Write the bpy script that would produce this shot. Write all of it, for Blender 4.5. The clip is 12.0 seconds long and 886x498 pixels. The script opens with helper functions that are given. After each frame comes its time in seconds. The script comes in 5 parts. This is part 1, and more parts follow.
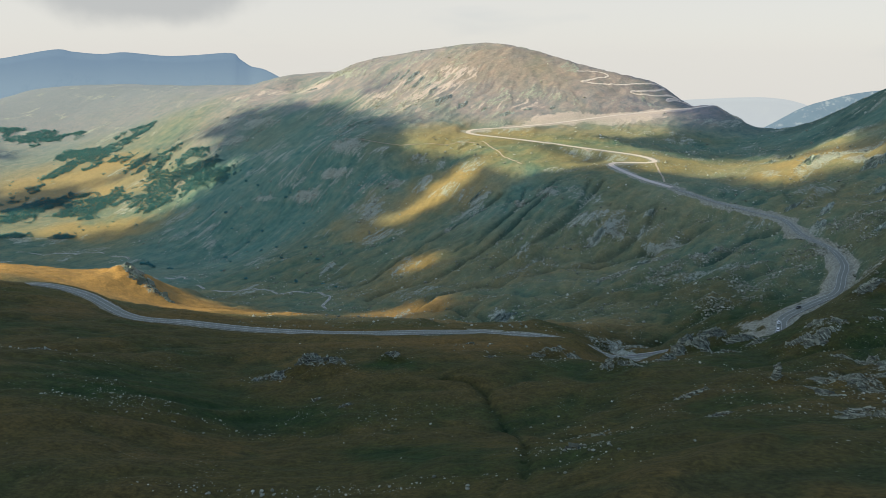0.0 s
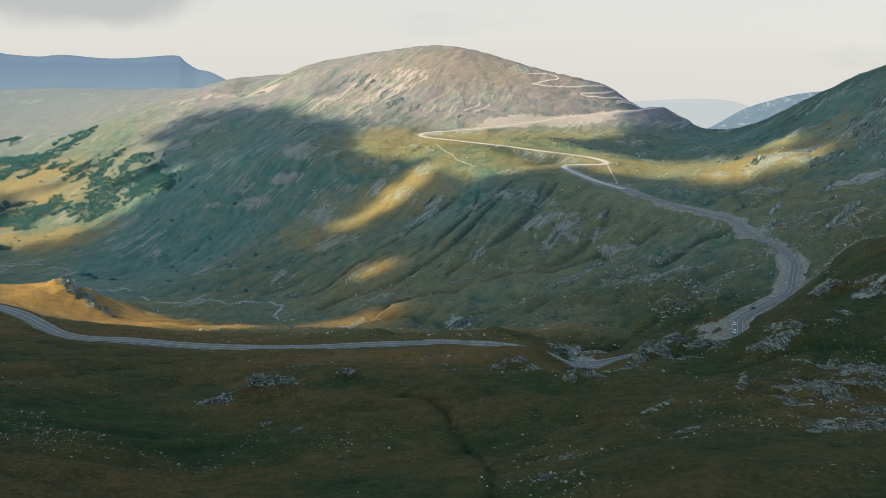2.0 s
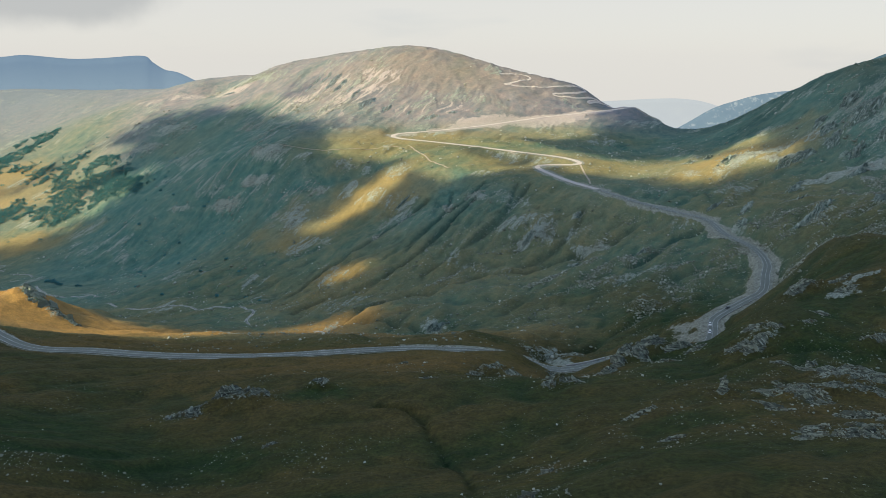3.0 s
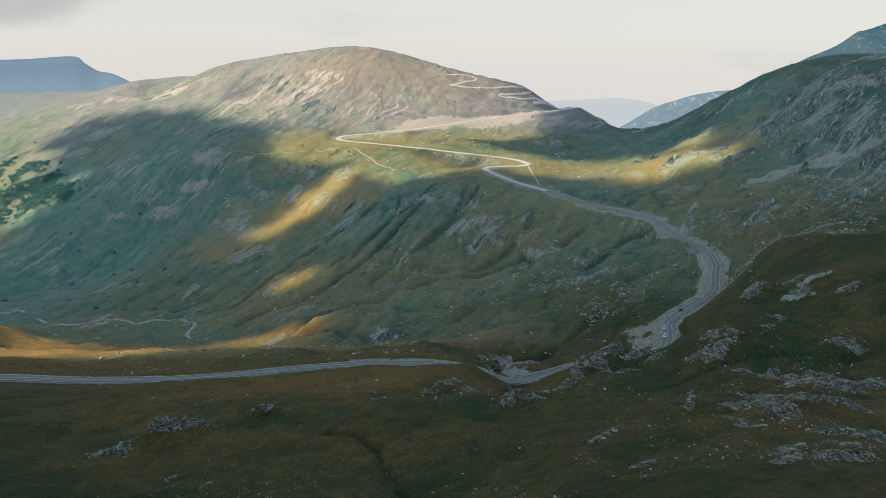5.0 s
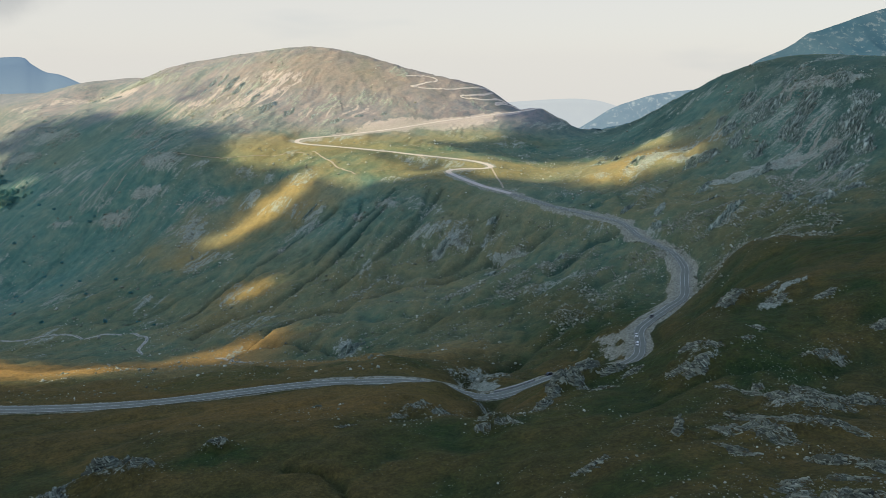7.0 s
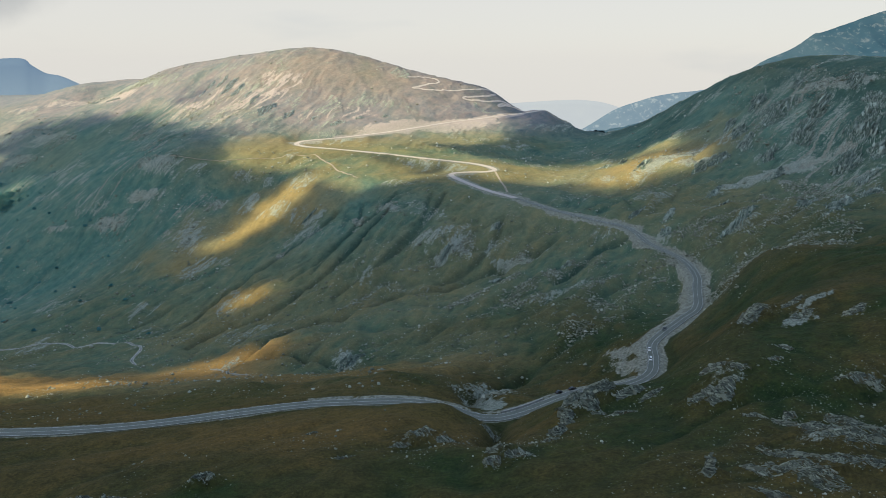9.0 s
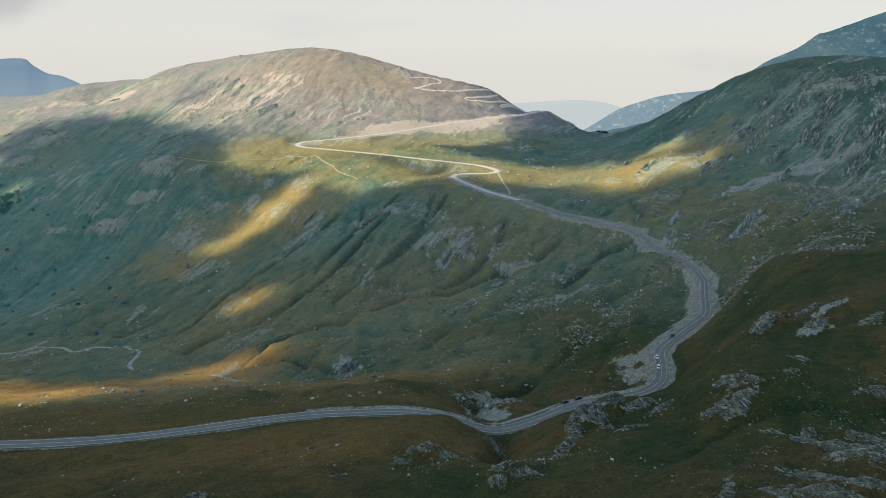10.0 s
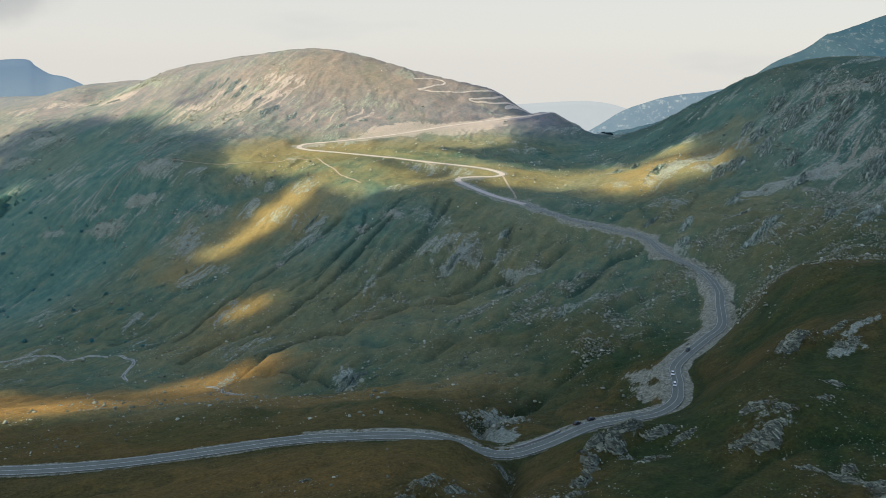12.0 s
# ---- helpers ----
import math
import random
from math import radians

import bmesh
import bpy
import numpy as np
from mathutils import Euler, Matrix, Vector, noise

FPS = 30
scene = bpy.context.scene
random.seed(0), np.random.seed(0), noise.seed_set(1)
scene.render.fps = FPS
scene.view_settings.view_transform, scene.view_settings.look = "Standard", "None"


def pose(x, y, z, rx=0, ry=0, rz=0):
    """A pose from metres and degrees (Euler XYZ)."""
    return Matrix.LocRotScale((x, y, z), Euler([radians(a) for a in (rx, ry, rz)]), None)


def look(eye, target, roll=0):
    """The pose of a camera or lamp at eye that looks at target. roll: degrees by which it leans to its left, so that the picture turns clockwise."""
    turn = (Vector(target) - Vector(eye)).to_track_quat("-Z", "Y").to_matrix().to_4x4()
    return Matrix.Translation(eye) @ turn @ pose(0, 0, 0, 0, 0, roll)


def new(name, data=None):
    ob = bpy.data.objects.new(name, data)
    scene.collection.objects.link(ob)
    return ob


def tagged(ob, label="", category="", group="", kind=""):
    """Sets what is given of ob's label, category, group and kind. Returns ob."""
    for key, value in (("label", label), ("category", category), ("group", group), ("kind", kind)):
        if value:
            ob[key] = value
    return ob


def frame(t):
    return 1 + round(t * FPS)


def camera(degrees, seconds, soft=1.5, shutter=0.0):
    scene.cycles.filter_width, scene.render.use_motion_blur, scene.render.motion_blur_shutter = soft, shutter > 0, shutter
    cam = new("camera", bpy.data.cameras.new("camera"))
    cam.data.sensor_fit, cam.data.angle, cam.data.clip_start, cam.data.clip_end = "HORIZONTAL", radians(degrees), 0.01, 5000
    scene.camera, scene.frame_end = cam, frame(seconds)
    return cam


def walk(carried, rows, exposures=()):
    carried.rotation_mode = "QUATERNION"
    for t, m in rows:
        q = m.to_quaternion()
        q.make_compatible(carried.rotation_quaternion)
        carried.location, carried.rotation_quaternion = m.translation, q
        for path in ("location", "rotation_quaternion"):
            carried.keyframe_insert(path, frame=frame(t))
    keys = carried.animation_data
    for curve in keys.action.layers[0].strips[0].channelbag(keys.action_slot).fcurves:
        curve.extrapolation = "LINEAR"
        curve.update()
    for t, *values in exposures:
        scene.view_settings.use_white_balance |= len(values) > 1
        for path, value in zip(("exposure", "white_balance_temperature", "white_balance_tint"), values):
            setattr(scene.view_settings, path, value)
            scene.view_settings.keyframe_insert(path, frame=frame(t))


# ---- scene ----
cam = camera(64.9, 12.0, 0.6)
PATH = [
    (0, pose(0.00, 0.00, 300.00, 74.30, 0, -0.00)),
    (0.5, pose(-0.12, 2.92, 299.95, 74.35, 0, -0.83)),
    (1, pose(-0.24, 5.73, 300.01, 74.39, 0, -1.80)),
    (1.5, pose(-0.34, 8.91, 299.90, 74.45, 0, -2.87)),
    (2, pose(-0.49, 12.16, 299.97, 74.49, 0, -3.92)),
    (2.5, pose(-0.47, 15.43, 300.09, 74.51, 0, -4.94)),
    (3, pose(-0.59, 18.91, 300.05, 74.51, 0, -6.18)),
    (5, pose(0.15, 34.97, 300.16, 74.56, 0, -10.61)),
    (5.5, pose(0.50, 39.38, 300.27, 74.57, 0, -11.88)),
    (6, pose(0.91, 44.04, 300.33, 74.58, 0, -13.11)),
    (6.5, pose(1.35, 48.84, 300.37, 74.58, 0, -13.82)),
    (7, pose(2.01, 53.64, 300.38, 74.61, 0, -13.83)),
    (9, pose(5.36, 73.27, 300.35, 74.69, 0, -13.72)),
    (9.5, pose(6.09, 77.96, 300.50, 74.70, 0, -13.66)),
    (10, pose(7.15, 83.00, 300.59, 74.70, 0, -13.58)),
    (10.5, pose(8.22, 87.93, 300.41, 74.73, 0, -13.50)),
    (11, pose(9.05, 92.67, 300.52, 74.74, 0, -13.44)),
    (11.5, pose(9.90, 97.48, 300.63, 74.74, 0, -13.38)),
    (12, pose(10.95, 102.37, 300.70, 74.75, 0, -13.30)),
]
walk(cam, PATH, [(0, 0.72, 6350, -6), (12, 0.72, 6350, -6)])

# ---- sky, sun ----
SUN_TO = Vector((-0.68, -0.28, 0.60)).normalized()
SUN_ELEVATION = math.asin(SUN_TO.z)
SUN_TURN = math.atan2(SUN_TO.x, SUN_TO.y)

world = bpy.data.worlds.new("sky")
scene.world = world
world.use_nodes = True
wn = world.node_tree.nodes
wl = world.node_tree.links
wn.clear()
w_out = wn.new("ShaderNodeOutputWorld")
w_bg = wn.new("ShaderNodeBackground")
w_sky = wn.new("ShaderNodeTexSky")
w_sky.sky_type = "NISHITA"
w_sky.sun_disc = False
w_sky.sun_elevation = SUN_ELEVATION
w_sky.sun_rotation = SUN_TURN
w_sky.altitude = 2000
w_sky.air_density = 1.0
w_sky.dust_density = 4.0
w_gain = wn.new("ShaderNodeVectorMath")
w_gain.operation = "SCALE"
w_gain.inputs["Scale"].default_value = 0.23
wl.new(w_sky.outputs[0], w_gain.inputs[0])
# thin veil of high cloud, a little uneven
w_co = wn.new("ShaderNodeTexCoord")
w_map = wn.new("ShaderNodeMapping")
w_map.inputs["Scale"].default_value = (1.6, 1.6, 7.0)
w_noise = wn.new("ShaderNodeTexNoise")
w_noise.inputs["Scale"].default_value = 1.3
w_noise.inputs["Detail"].default_value = 4.0
w_noise.inputs["Roughness"].default_value = 0.55
w_ramp = wn.new("ShaderNodeValToRGB")
w_ramp.color_ramp.elements[0].position = 0.20
w_ramp.color_ramp.elements[0].color = (0.40, 0.36, 0.385, 1)
w_ramp.color_ramp.elements[1].position = 0.40
w_ramp.color_ramp.elements[1].color = (0.480, 0.415, 0.418, 1)
w_mix = wn.new("ShaderNodeMix")
w_mix.data_type = "RGBA"
# the veil is thick towards the horizon and opens overhead
w_sep = wn.new("ShaderNodeSeparateXYZ")
w_fac = wn.new("ShaderNodeMapRange")
w_fac.interpolation_type = "SMOOTHSTEP"
w_fac.inputs["From Min"].default_value = 0.13
w_fac.inputs["From Max"].default_value = 0.45
w_fac.inputs["To Min"].default_value = 0.96
w_fac.inputs["To Max"].default_value = 0.23
wl.new(w_co.outputs["Generated"], w_sep.inputs[0])
wl.new(w_sep.outputs["Z"], w_fac.inputs["Value"])
wl.new(w_fac.outputs[0], w_mix.inputs["Factor"])
wl.new(w_co.outputs["Generated"], w_map.inputs["Vector"])
wl.new(w_map.outputs[0], w_noise.inputs["Vector"])
wl.new(w_noise.outputs["Fac"], w_ramp.inputs[0])
wl.new(w_gain.outputs[0], w_mix.inputs["A"])
wl.new(w_ramp.outputs[0], w_mix.inputs["B"])
# a low grey cloud in the north-west
w_off = wn.new("ShaderNodeVectorMath")
w_off.operation = "SUBTRACT"
w_off.inputs[1].default_value = (-0.385, 0.92, 0.085)
w_size = wn.new("ShaderNodeVectorMath")
w_size.operation = "MULTIPLY"
w_size.inputs[1].default_value = (7.0, 2.0, 17.0)
w_len = wn.new("ShaderNodeVectorMath")
w_len.operation = "LENGTH"
w_fray = wn.new("ShaderNodeTexNoise")
w_fray.inputs["Scale"].default_value = 9.0
w_fray.inputs["Detail"].default_value = 6.0
w_sum = wn.new("ShaderNodeMath")
w_sum.operation = "ADD"
w_cloud = wn.new("ShaderNodeMapRange")
w_cloud.interpolation_type = "SMOOTHSTEP"
w_cloud.inputs["From Min"].default_value = 1.60
w_cloud.inputs["From Max"].default_value = 1.10
w_cloud.inputs["To Max"].default_value = 0.55
w_grey = wn.new("ShaderNodeMix")
w_grey.data_type = "RGBA"
w_grey.inputs["B"].default_value = (0.235, 0.225, 0.255, 1)
wl.new(w_co.outputs["Generated"], w_off.inputs[0])
wl.new(w_off.outputs[0], w_size.inputs[0])
wl.new(w_size.outputs[0], w_len.inputs[0])
wl.new(w_co.outputs["Generated"], w_fray.inputs["Vector"])
wl.new(w_len.outputs["Value"], w_sum.inputs[0])
wl.new(w_fray.outputs["Fac"], w_sum.inputs[1])
wl.new(w_sum.outputs[0], w_cloud.inputs["Value"])
wl.new(w_cloud.outputs[0], w_grey.inputs["Factor"])
wl.new(w_mix.outputs["Result"], w_grey.inputs["A"])
wl.new(w_grey.outputs["Result"], w_bg.inputs["Color"])
w_bg.inputs["Strength"].default_value = 1.0
wl.new(w_bg.outputs[0], w_out.inputs[0])

sun_data = bpy.data.lights.new("sun", "SUN")
sun_data.energy = 4.4
sun_data.angle = radians(0.6)
sun_data.color = (1.0, 0.79, 0.53)
sun = new("sun", sun_data)
sun.matrix_world = look(SUN_TO * 100, (0, 0, 0))

# ---- materials ----
def material(name):
    m = bpy.data.materials.new(name)
    m.use_nodes = True
    n = m.node_tree.nodes
    n.clear()
    out = n.new("ShaderNodeOutputMaterial")
    bsdf = n.new("ShaderNodeBsdfPrincipled")
    m.node_tree.links.new(bsdf.outputs[0], out.inputs[0])
    return m, n, m.node_tree.links, bsdf


def noise_node(n, l, scale, detail=4.0, rough=0.55, vec=None, distortion=0.0):
    t = n.new("ShaderNodeTexNoise")
    t.inputs["Scale"].default_value = scale
    t.inputs["Detail"].default_value = detail
    t.inputs["Roughness"].default_value = rough
    t.inputs["Distortion"].default_value = distortion
    if vec is not None:
        l.new(vec, t.inputs["Vector"])
    return t.outputs["Fac"]


def ramp(n, l, fac, stops):
    r = n.new("ShaderNodeValToRGB")
    e = r.color_ramp.elements
    e[0].position, e[0].color = stops[0][0], (*stops[0][1], 1)
    e[1].position, e[1].color = stops[-1][0], (*stops[-1][1], 1)
    for p, c in stops[1:-1]:
        s = e.new(p)
        s.color = (*c, 1)
    l.new(fac, r.inputs[0])
    return r.outputs[0]


def mix(n, l, fac, a, b):
    m = n.new("ShaderNodeMix")
    m.data_type = "RGBA"
    for socket, value in (("Factor", fac), ("A", a), ("B", b)):
        if isinstance(value, (int, float)):
            m.inputs[socket].default_value = value
        elif isinstance(value, tuple):
            m.inputs[socket].default_value = (*value, 1)
        else:
            l.new(value, m.inputs[socket])
    return m.outputs["Result"]


def step(n, l, value, lo, hi):
    m = n.new("ShaderNodeMapRange")
    m.interpolation_type = "SMOOTHSTEP"
    m.inputs["From Min"].default_value = lo
    m.inputs["From Max"].default_value = hi
    l.new(value, m.inputs["Value"])
    return m.outputs[0]


def calc(n, l, op, a, b):
    m = n.new("ShaderNodeMath")
    m.operation = op
    for i, v in enumerate((a, b)):
        if isinstance(v, (int, float)):
            m.inputs[i].default_value = v
        else:
            l.new(v, m.inputs[i])
    return m.outputs[0]


def bump(n, l, height, strength, distance, bsdf, normal=None):
    b = n.new("ShaderNodeBump")
    b.inputs["Strength"].default_value = strength
    b.inputs["Distance"].default_value = distance
    l.new(height, b.inputs["Height"])
    if normal is not None:
        l.new(normal, b.inputs["Normal"])
    l.new(b.outputs[0], bsdf.inputs["Normal"])
    return b.outputs[0]


def attribute(n, name):
    a = n.new("ShaderNodeAttribute")
    a.attribute_name = name
    return a.outputs["Fac"]


def ground_material():
    m, n, l, b = material("alpine_grassland")
    co = n.new("ShaderNodeTexCoord").outputs["Object"]
    # a second set of coordinates that runs down the slopes
    lay = n.new("ShaderNodeCombineXYZ")
    l.new(attribute(n, "across"), lay.inputs[0])
    l.new(calc(n, l, "MULTIPLY", attribute(n, "along"), 0.15), lay.inputs[1])
    flow = lay.outputs[0]
    far_turf = attribute(n, "far_turf")
    big = noise_node(n, l, 0.014, 5, 0.6, co)
    mid = noise_node(n, l, 0.045, 5, 0.6, co, 0.6)
    patch = noise_node(n, l, 0.21, 6, 0.72, co, 0.5)
    fine = noise_node(n, l, 0.9, 5, 0.75, co)
    streak = noise_node(n, l, 0.11, 6, 0.66, flow, 0.3)
    # near slopes: brown heath and dark turf, its darkness partly painted cloud shade
    grass = ramp(n, l, big, [(0.30, (0.020, 0.034, 0.012)), (0.46, (0.040, 0.047, 0.016)), (0.56, (0.074, 0.058, 0.018)), (0.72, (0.104, 0.070, 0.021))])
    tone = ramp(n, l, mid, [(0.34, (0.016, 0.028, 0.010)), (0.5, (0.048, 0.049, 0.018)), (0.66, (0.112, 0.078, 0.025))])
    grass = mix(n, l, 0.55, grass, tone)
    grass = mix(n, l, calc(n, l, "MULTIPLY", attribute(n, "green"), 0.85), grass, (0.019, 0.039, 0.012))
    grass = mix(n, l, calc(n, l, "MULTIPLY", attribute(n, "heath"), 0.75), grass, (0.084, 0.060, 0.021))
    # slopes beyond the ravine: olive turf, painted haze turns it bluer-green up the valley
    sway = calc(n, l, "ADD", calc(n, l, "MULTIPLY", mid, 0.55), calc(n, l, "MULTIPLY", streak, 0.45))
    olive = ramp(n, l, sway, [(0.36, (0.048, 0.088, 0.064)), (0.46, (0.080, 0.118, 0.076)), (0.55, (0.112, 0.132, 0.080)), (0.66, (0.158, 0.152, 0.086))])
    hazy_turf = ramp(n, l, sway, [(0.36, (0.048, 0.120, 0.106)), (0.5, (0.082, 0.158, 0.132)), (0.64, (0.134, 0.194, 0.150))])
    far_grass = mix(n, l, calc(n, l, "MULTIPLY", attribute(n, "hazy_turf"), 0.9), olive, hazy_turf)
    # brown hill grass with mauve-blue haze mixed into the colour
    hazy_moor = ramp(n, l, sway, [(0.36, (0.128, 0.136, 0.150)), (0.48, (0.174, 0.166, 0.174)), (0.56, (0.210, 0.182, 0.182)), (0.68, (0.272, 0.226, 0.226))])
    far_grass = mix(n, l, calc(n, l, "MULTIPLY", attribute(n, "hazy_moor"), 0.95), far_grass, hazy_moor)
    grass = mix(n, l, far_turf, grass, far_grass)
    # dark green growth, plus shade painted into gullies, hollows and the eastern slope
    grass = mix(n, l, calc(n, l, "MULTIPLY", attribute(n, "rank_shade"), 0.85), grass, mix(n, l, far_turf, (0.016, 0.032, 0.014), (0.030, 0.064, 0.052)))
    # crests painted paler, to set them off from the shaded hollows
    grass = mix(n, l, calc(n, l, "MULTIPLY", attribute(n, "knap"), 0.35), grass, mix(n, l, far_turf, (0.060, 0.050, 0.020), mix(n, l, attribute(n, "hazy_turf"), (0.140, 0.130, 0.072), (0.140, 0.175, 0.135))))
    # straw gold: dry grass, and the warmth of the sun patches painted in
    sunlit_straw = mix(n, l, attribute(n, "gold"), (0.262, 0.178, 0.066), (0.290, 0.165, 0.052))
    grass = mix(n, l, calc(n, l, "MULTIPLY", attribute(n, "dry_sunlit"), 0.8), grass, sunlit_straw)
    # distance haze painted over the far ground in pale blue
    grass = mix(n, l, attribute(n, "far_haze"), grass, (0.140, 0.160, 0.180))
    speck = ramp(n, l, calc(n, l, "ADD", calc(n, l, "MULTIPLY", fine, 0.6), calc(n, l, "MULTIPLY", patch, 0.4)),
                 [(0.36, (0.50, 0.55, 0.58)), (0.5, (1.05, 1.05, 1.05)), (0.64, (1.75, 1.64, 1.48))])
    speck = mix(n, l, calc(n, l, "MULTIPLY", far_turf, 0.35), speck, (1.0, 1.0, 1.0))
    mul = n.new("ShaderNodeVectorMath")
    mul.operation = "MULTIPLY"
    l.new(grass, mul.inputs[0])
    l.new(speck, mul.inputs[1])
    grass = mul.outputs[0]
    # small stones in the grass, in drifts
    drift = calc(n, l, "MULTIPLY", step(n, l, noise_node(n, l, 1.15, 2, 0.5, co), 0.66, 0.72), step(n, l, noise_node(n, l, 0.03, 5, 0.7, co, 0.5), 0.51, 0.64))
    grass = mix(n, l, calc(n, l, "MULTIPLY", drift, calc(n, l, "SUBTRACT", 0.8, calc(n, l, "MULTIPLY", attribute(n, "hazy_moor"), 0.6))), grass, (0.30, 0.31, 0.255))
    # bare stone: loose scree and living rock
    grit = noise_node(n, l, 0.75, 8, 0.85, co)
    stone = ramp(n, l, grit, [(0.36, (0.060, 0.082, 0.068)), (0.47, (0.200, 0.222, 0.182)), (0.56, (0.350, 0.365, 0.310)), (0.68, (0.60, 0.60, 0.52))])
    tear = calc(n, l, "ADD", calc(n, l, "MULTIPLY", noise_node(n, l, 0.34, 9, 0.84, co), 0.5), calc(n, l, "MULTIPLY", noise_node(n, l, 0.16, 8, 0.78, flow, 0.5), 0.5))
    torn = calc(n, l, "ADD", attribute(n, "bare"), calc(n, l, "MULTIPLY", calc(n, l, "SUBTRACT", tear, 0.5), 4.4))
    colour = mix(n, l, step(n, l, torn, 0.60, 0.86), grass, stone)
    soil = ramp(n, l, noise_node(n, l, 0.6, 7, 0.8, co), [(0.36, (0.085, 0.090, 0.070)), (0.5, (0.205, 0.205, 0.165)), (0.66, (0.42, 0.41, 0.345))])
    worn = calc(n, l, "ADD", attribute(n, "earth"), calc(n, l, "MULTIPLY", calc(n, l, "SUBTRACT", calc(n, l, "ADD", calc(n, l, "MULTIPLY", noise_node(n, l, 0.25, 8, 0.80, co), 0.5), calc(n, l, "MULTIPLY", noise_node(n, l, 0.17, 8, 0.78, flow, 0.4), 0.5)), 0.5), 2.8))
    soil = mix(n, l, calc(n, l, "MULTIPLY", attribute(n, "hazy_moor"), 0.6), soil, (0.44, 0.36, 0.35))
    colour = mix(n, l, step(n, l, worn, 0.45, 0.66), colour, soil)
    l.new(colour, b.inputs["Base Color"])
    b.inputs["Roughness"].default_value = 0.95
    b.inputs["Specular IOR Level"].default_value = 0.1
    h = calc(n, l, "ADD", calc(n, l, "MULTIPLY", fine, 0.42), noise_node(n, l, 0.24, 6, 0.66, co))
    h = calc(n, l, "MULTIPLY", h, calc(n, l, "SUBTRACT", 1.0, calc(n, l, "MULTIPLY", far_turf, 0.62)))
    h = calc(n, l, "ADD", h, calc(n, l, "MULTIPLY", calc(n, l, "MULTIPLY", streak, far_turf), 1.1))
    h = calc(n, l, "MULTIPLY", h, calc(n, l, "SUBTRACT", 1.0, calc(n, l, "MULTIPLY", attribute(n, "hazy_moor"), 0.72)))
    h = calc(n, l, "ADD", h, calc(n, l, "MULTIPLY", calc(n, l, "MULTIPLY", grit, attribute(n, "bare")), 0.9))
    bump(n, l, h, 0.8, 1.7, b)
    return m


def rock_material(name, dark, light, tint=(1, 1, 1)):
    m, n, l, b = material(name)
    co = n.new("ShaderNodeTexCoord").outputs["Object"]
    a = noise_node(n, l, 0.6, 6, 0.7, co, 0.4)
    c = ramp(n, l, a, [(0.28, dark), (0.5, tuple((p + q) / 2 for p, q in zip(dark, light))), (0.72, light)])
    lichen = step(n, l, noise_node(n, l, 2.6, 4, 0.6, co), 0.56, 0.70)
    c = mix(n, l, calc(n, l, "MULTIPLY", lichen, 0.35), c, (0.12, 0.115, 0.07))
    l.new(c, b.inputs["Base Color"])
    b.inputs["Roughness"].default_value = 0.88
    bump(n, l, noise_node(n, l, 1.4, 7, 0.7, co), 0.9, 0.6, b)
    return m


def bedded_rock_material(name, turf_low, turf_high, cover, tint):
    """Schist in thin tilted beds, with turf on its level tops."""
    m, n, l, b = material(name)
    co = n.new("ShaderNodeTexCoord").outputs["Object"]
    lie = n.new("ShaderNodeMapping")
    lie.inputs["Rotation"].default_value = (radians(35), radians(28), radians(20))
    lie.inputs["Scale"].default_value = (0.22, 0.22, 1.7)
    l.new(co, lie.inputs["Vector"])
    beds = noise_node(n, l, 1.0, 6, 0.72, lie.outputs[0], 0.5)
    c = ramp(n, l, beds, [(p, tuple(v * q for v, q in zip(k, tint))) for p, k in ((0.38, (0.014, 0.017, 0.016)), (0.48, (0.078, 0.084, 0.080)), (0.56, (0.200, 0.206, 0.196)), (0.68, (0.45, 0.45, 0.42)))])
    stain = noise_node(n, l, 0.35, 5, 0.65, co)
    c = mix(n, l, calc(n, l, "MULTIPLY", step(n, l, stain, 0.5, 0.66), 0.5), c, (0.070, 0.078, 0.058))
    up = n.new("ShaderNodeSeparateXYZ")
    l.new(n.new("ShaderNodeNewGeometry").outputs["Normal"], up.inputs[0])
    level = calc(n, l, "ADD", up.outputs["Z"], calc(n, l, "MULTIPLY", calc(n, l, "SUBTRACT", noise_node(n, l, 0.8, 6, 0.75, co), 0.5), 1.1))
    turf = ramp(n, l, noise_node(n, l, 0.3, 4, 0.6, co), [(0.35, turf_low), (0.65, turf_high)])
    c = mix(n, l, step(n, l, calc(n, l, "ADD", level, calc(n, l, "MULTIPLY", step(n, l, noise_node(n, l, 0.13, 5, 0.7, co), 0.46, 0.60), 0.30)), cover, cover + 0.15), c, turf)
    l.new(c, b.inputs["Base Color"])
    b.inputs["Roughness"].default_value = 0.9
    bump(n, l, beds, 1.0, 0.5, b)
    return m


def asphalt_material():
    m, n, l, b = material("worn_asphalt")
    co = n.new("ShaderNodeTexCoord").outputs["Object"]
    c = ramp(n, l, noise_node(n, l, 0.25, 5, 0.65, co), [(0.3, (0.084, 0.090, 0.074)), (0.7, (0.134, 0.140, 0.116))])
    c = mix(n, l, calc(n, l, "MULTIPLY", noise_node(n, l, 3.0, 3, 0.6, co), 0.5), c, (0.16, 0.172, 0.152))
    l.new(c, b.inputs["Base Color"])
    b.inputs["Roughness"].default_value = 0.8
    bump(n, l, noise_node(n, l, 5.0, 3, 0.6, co), 0.3, 0.02, b)
    return m


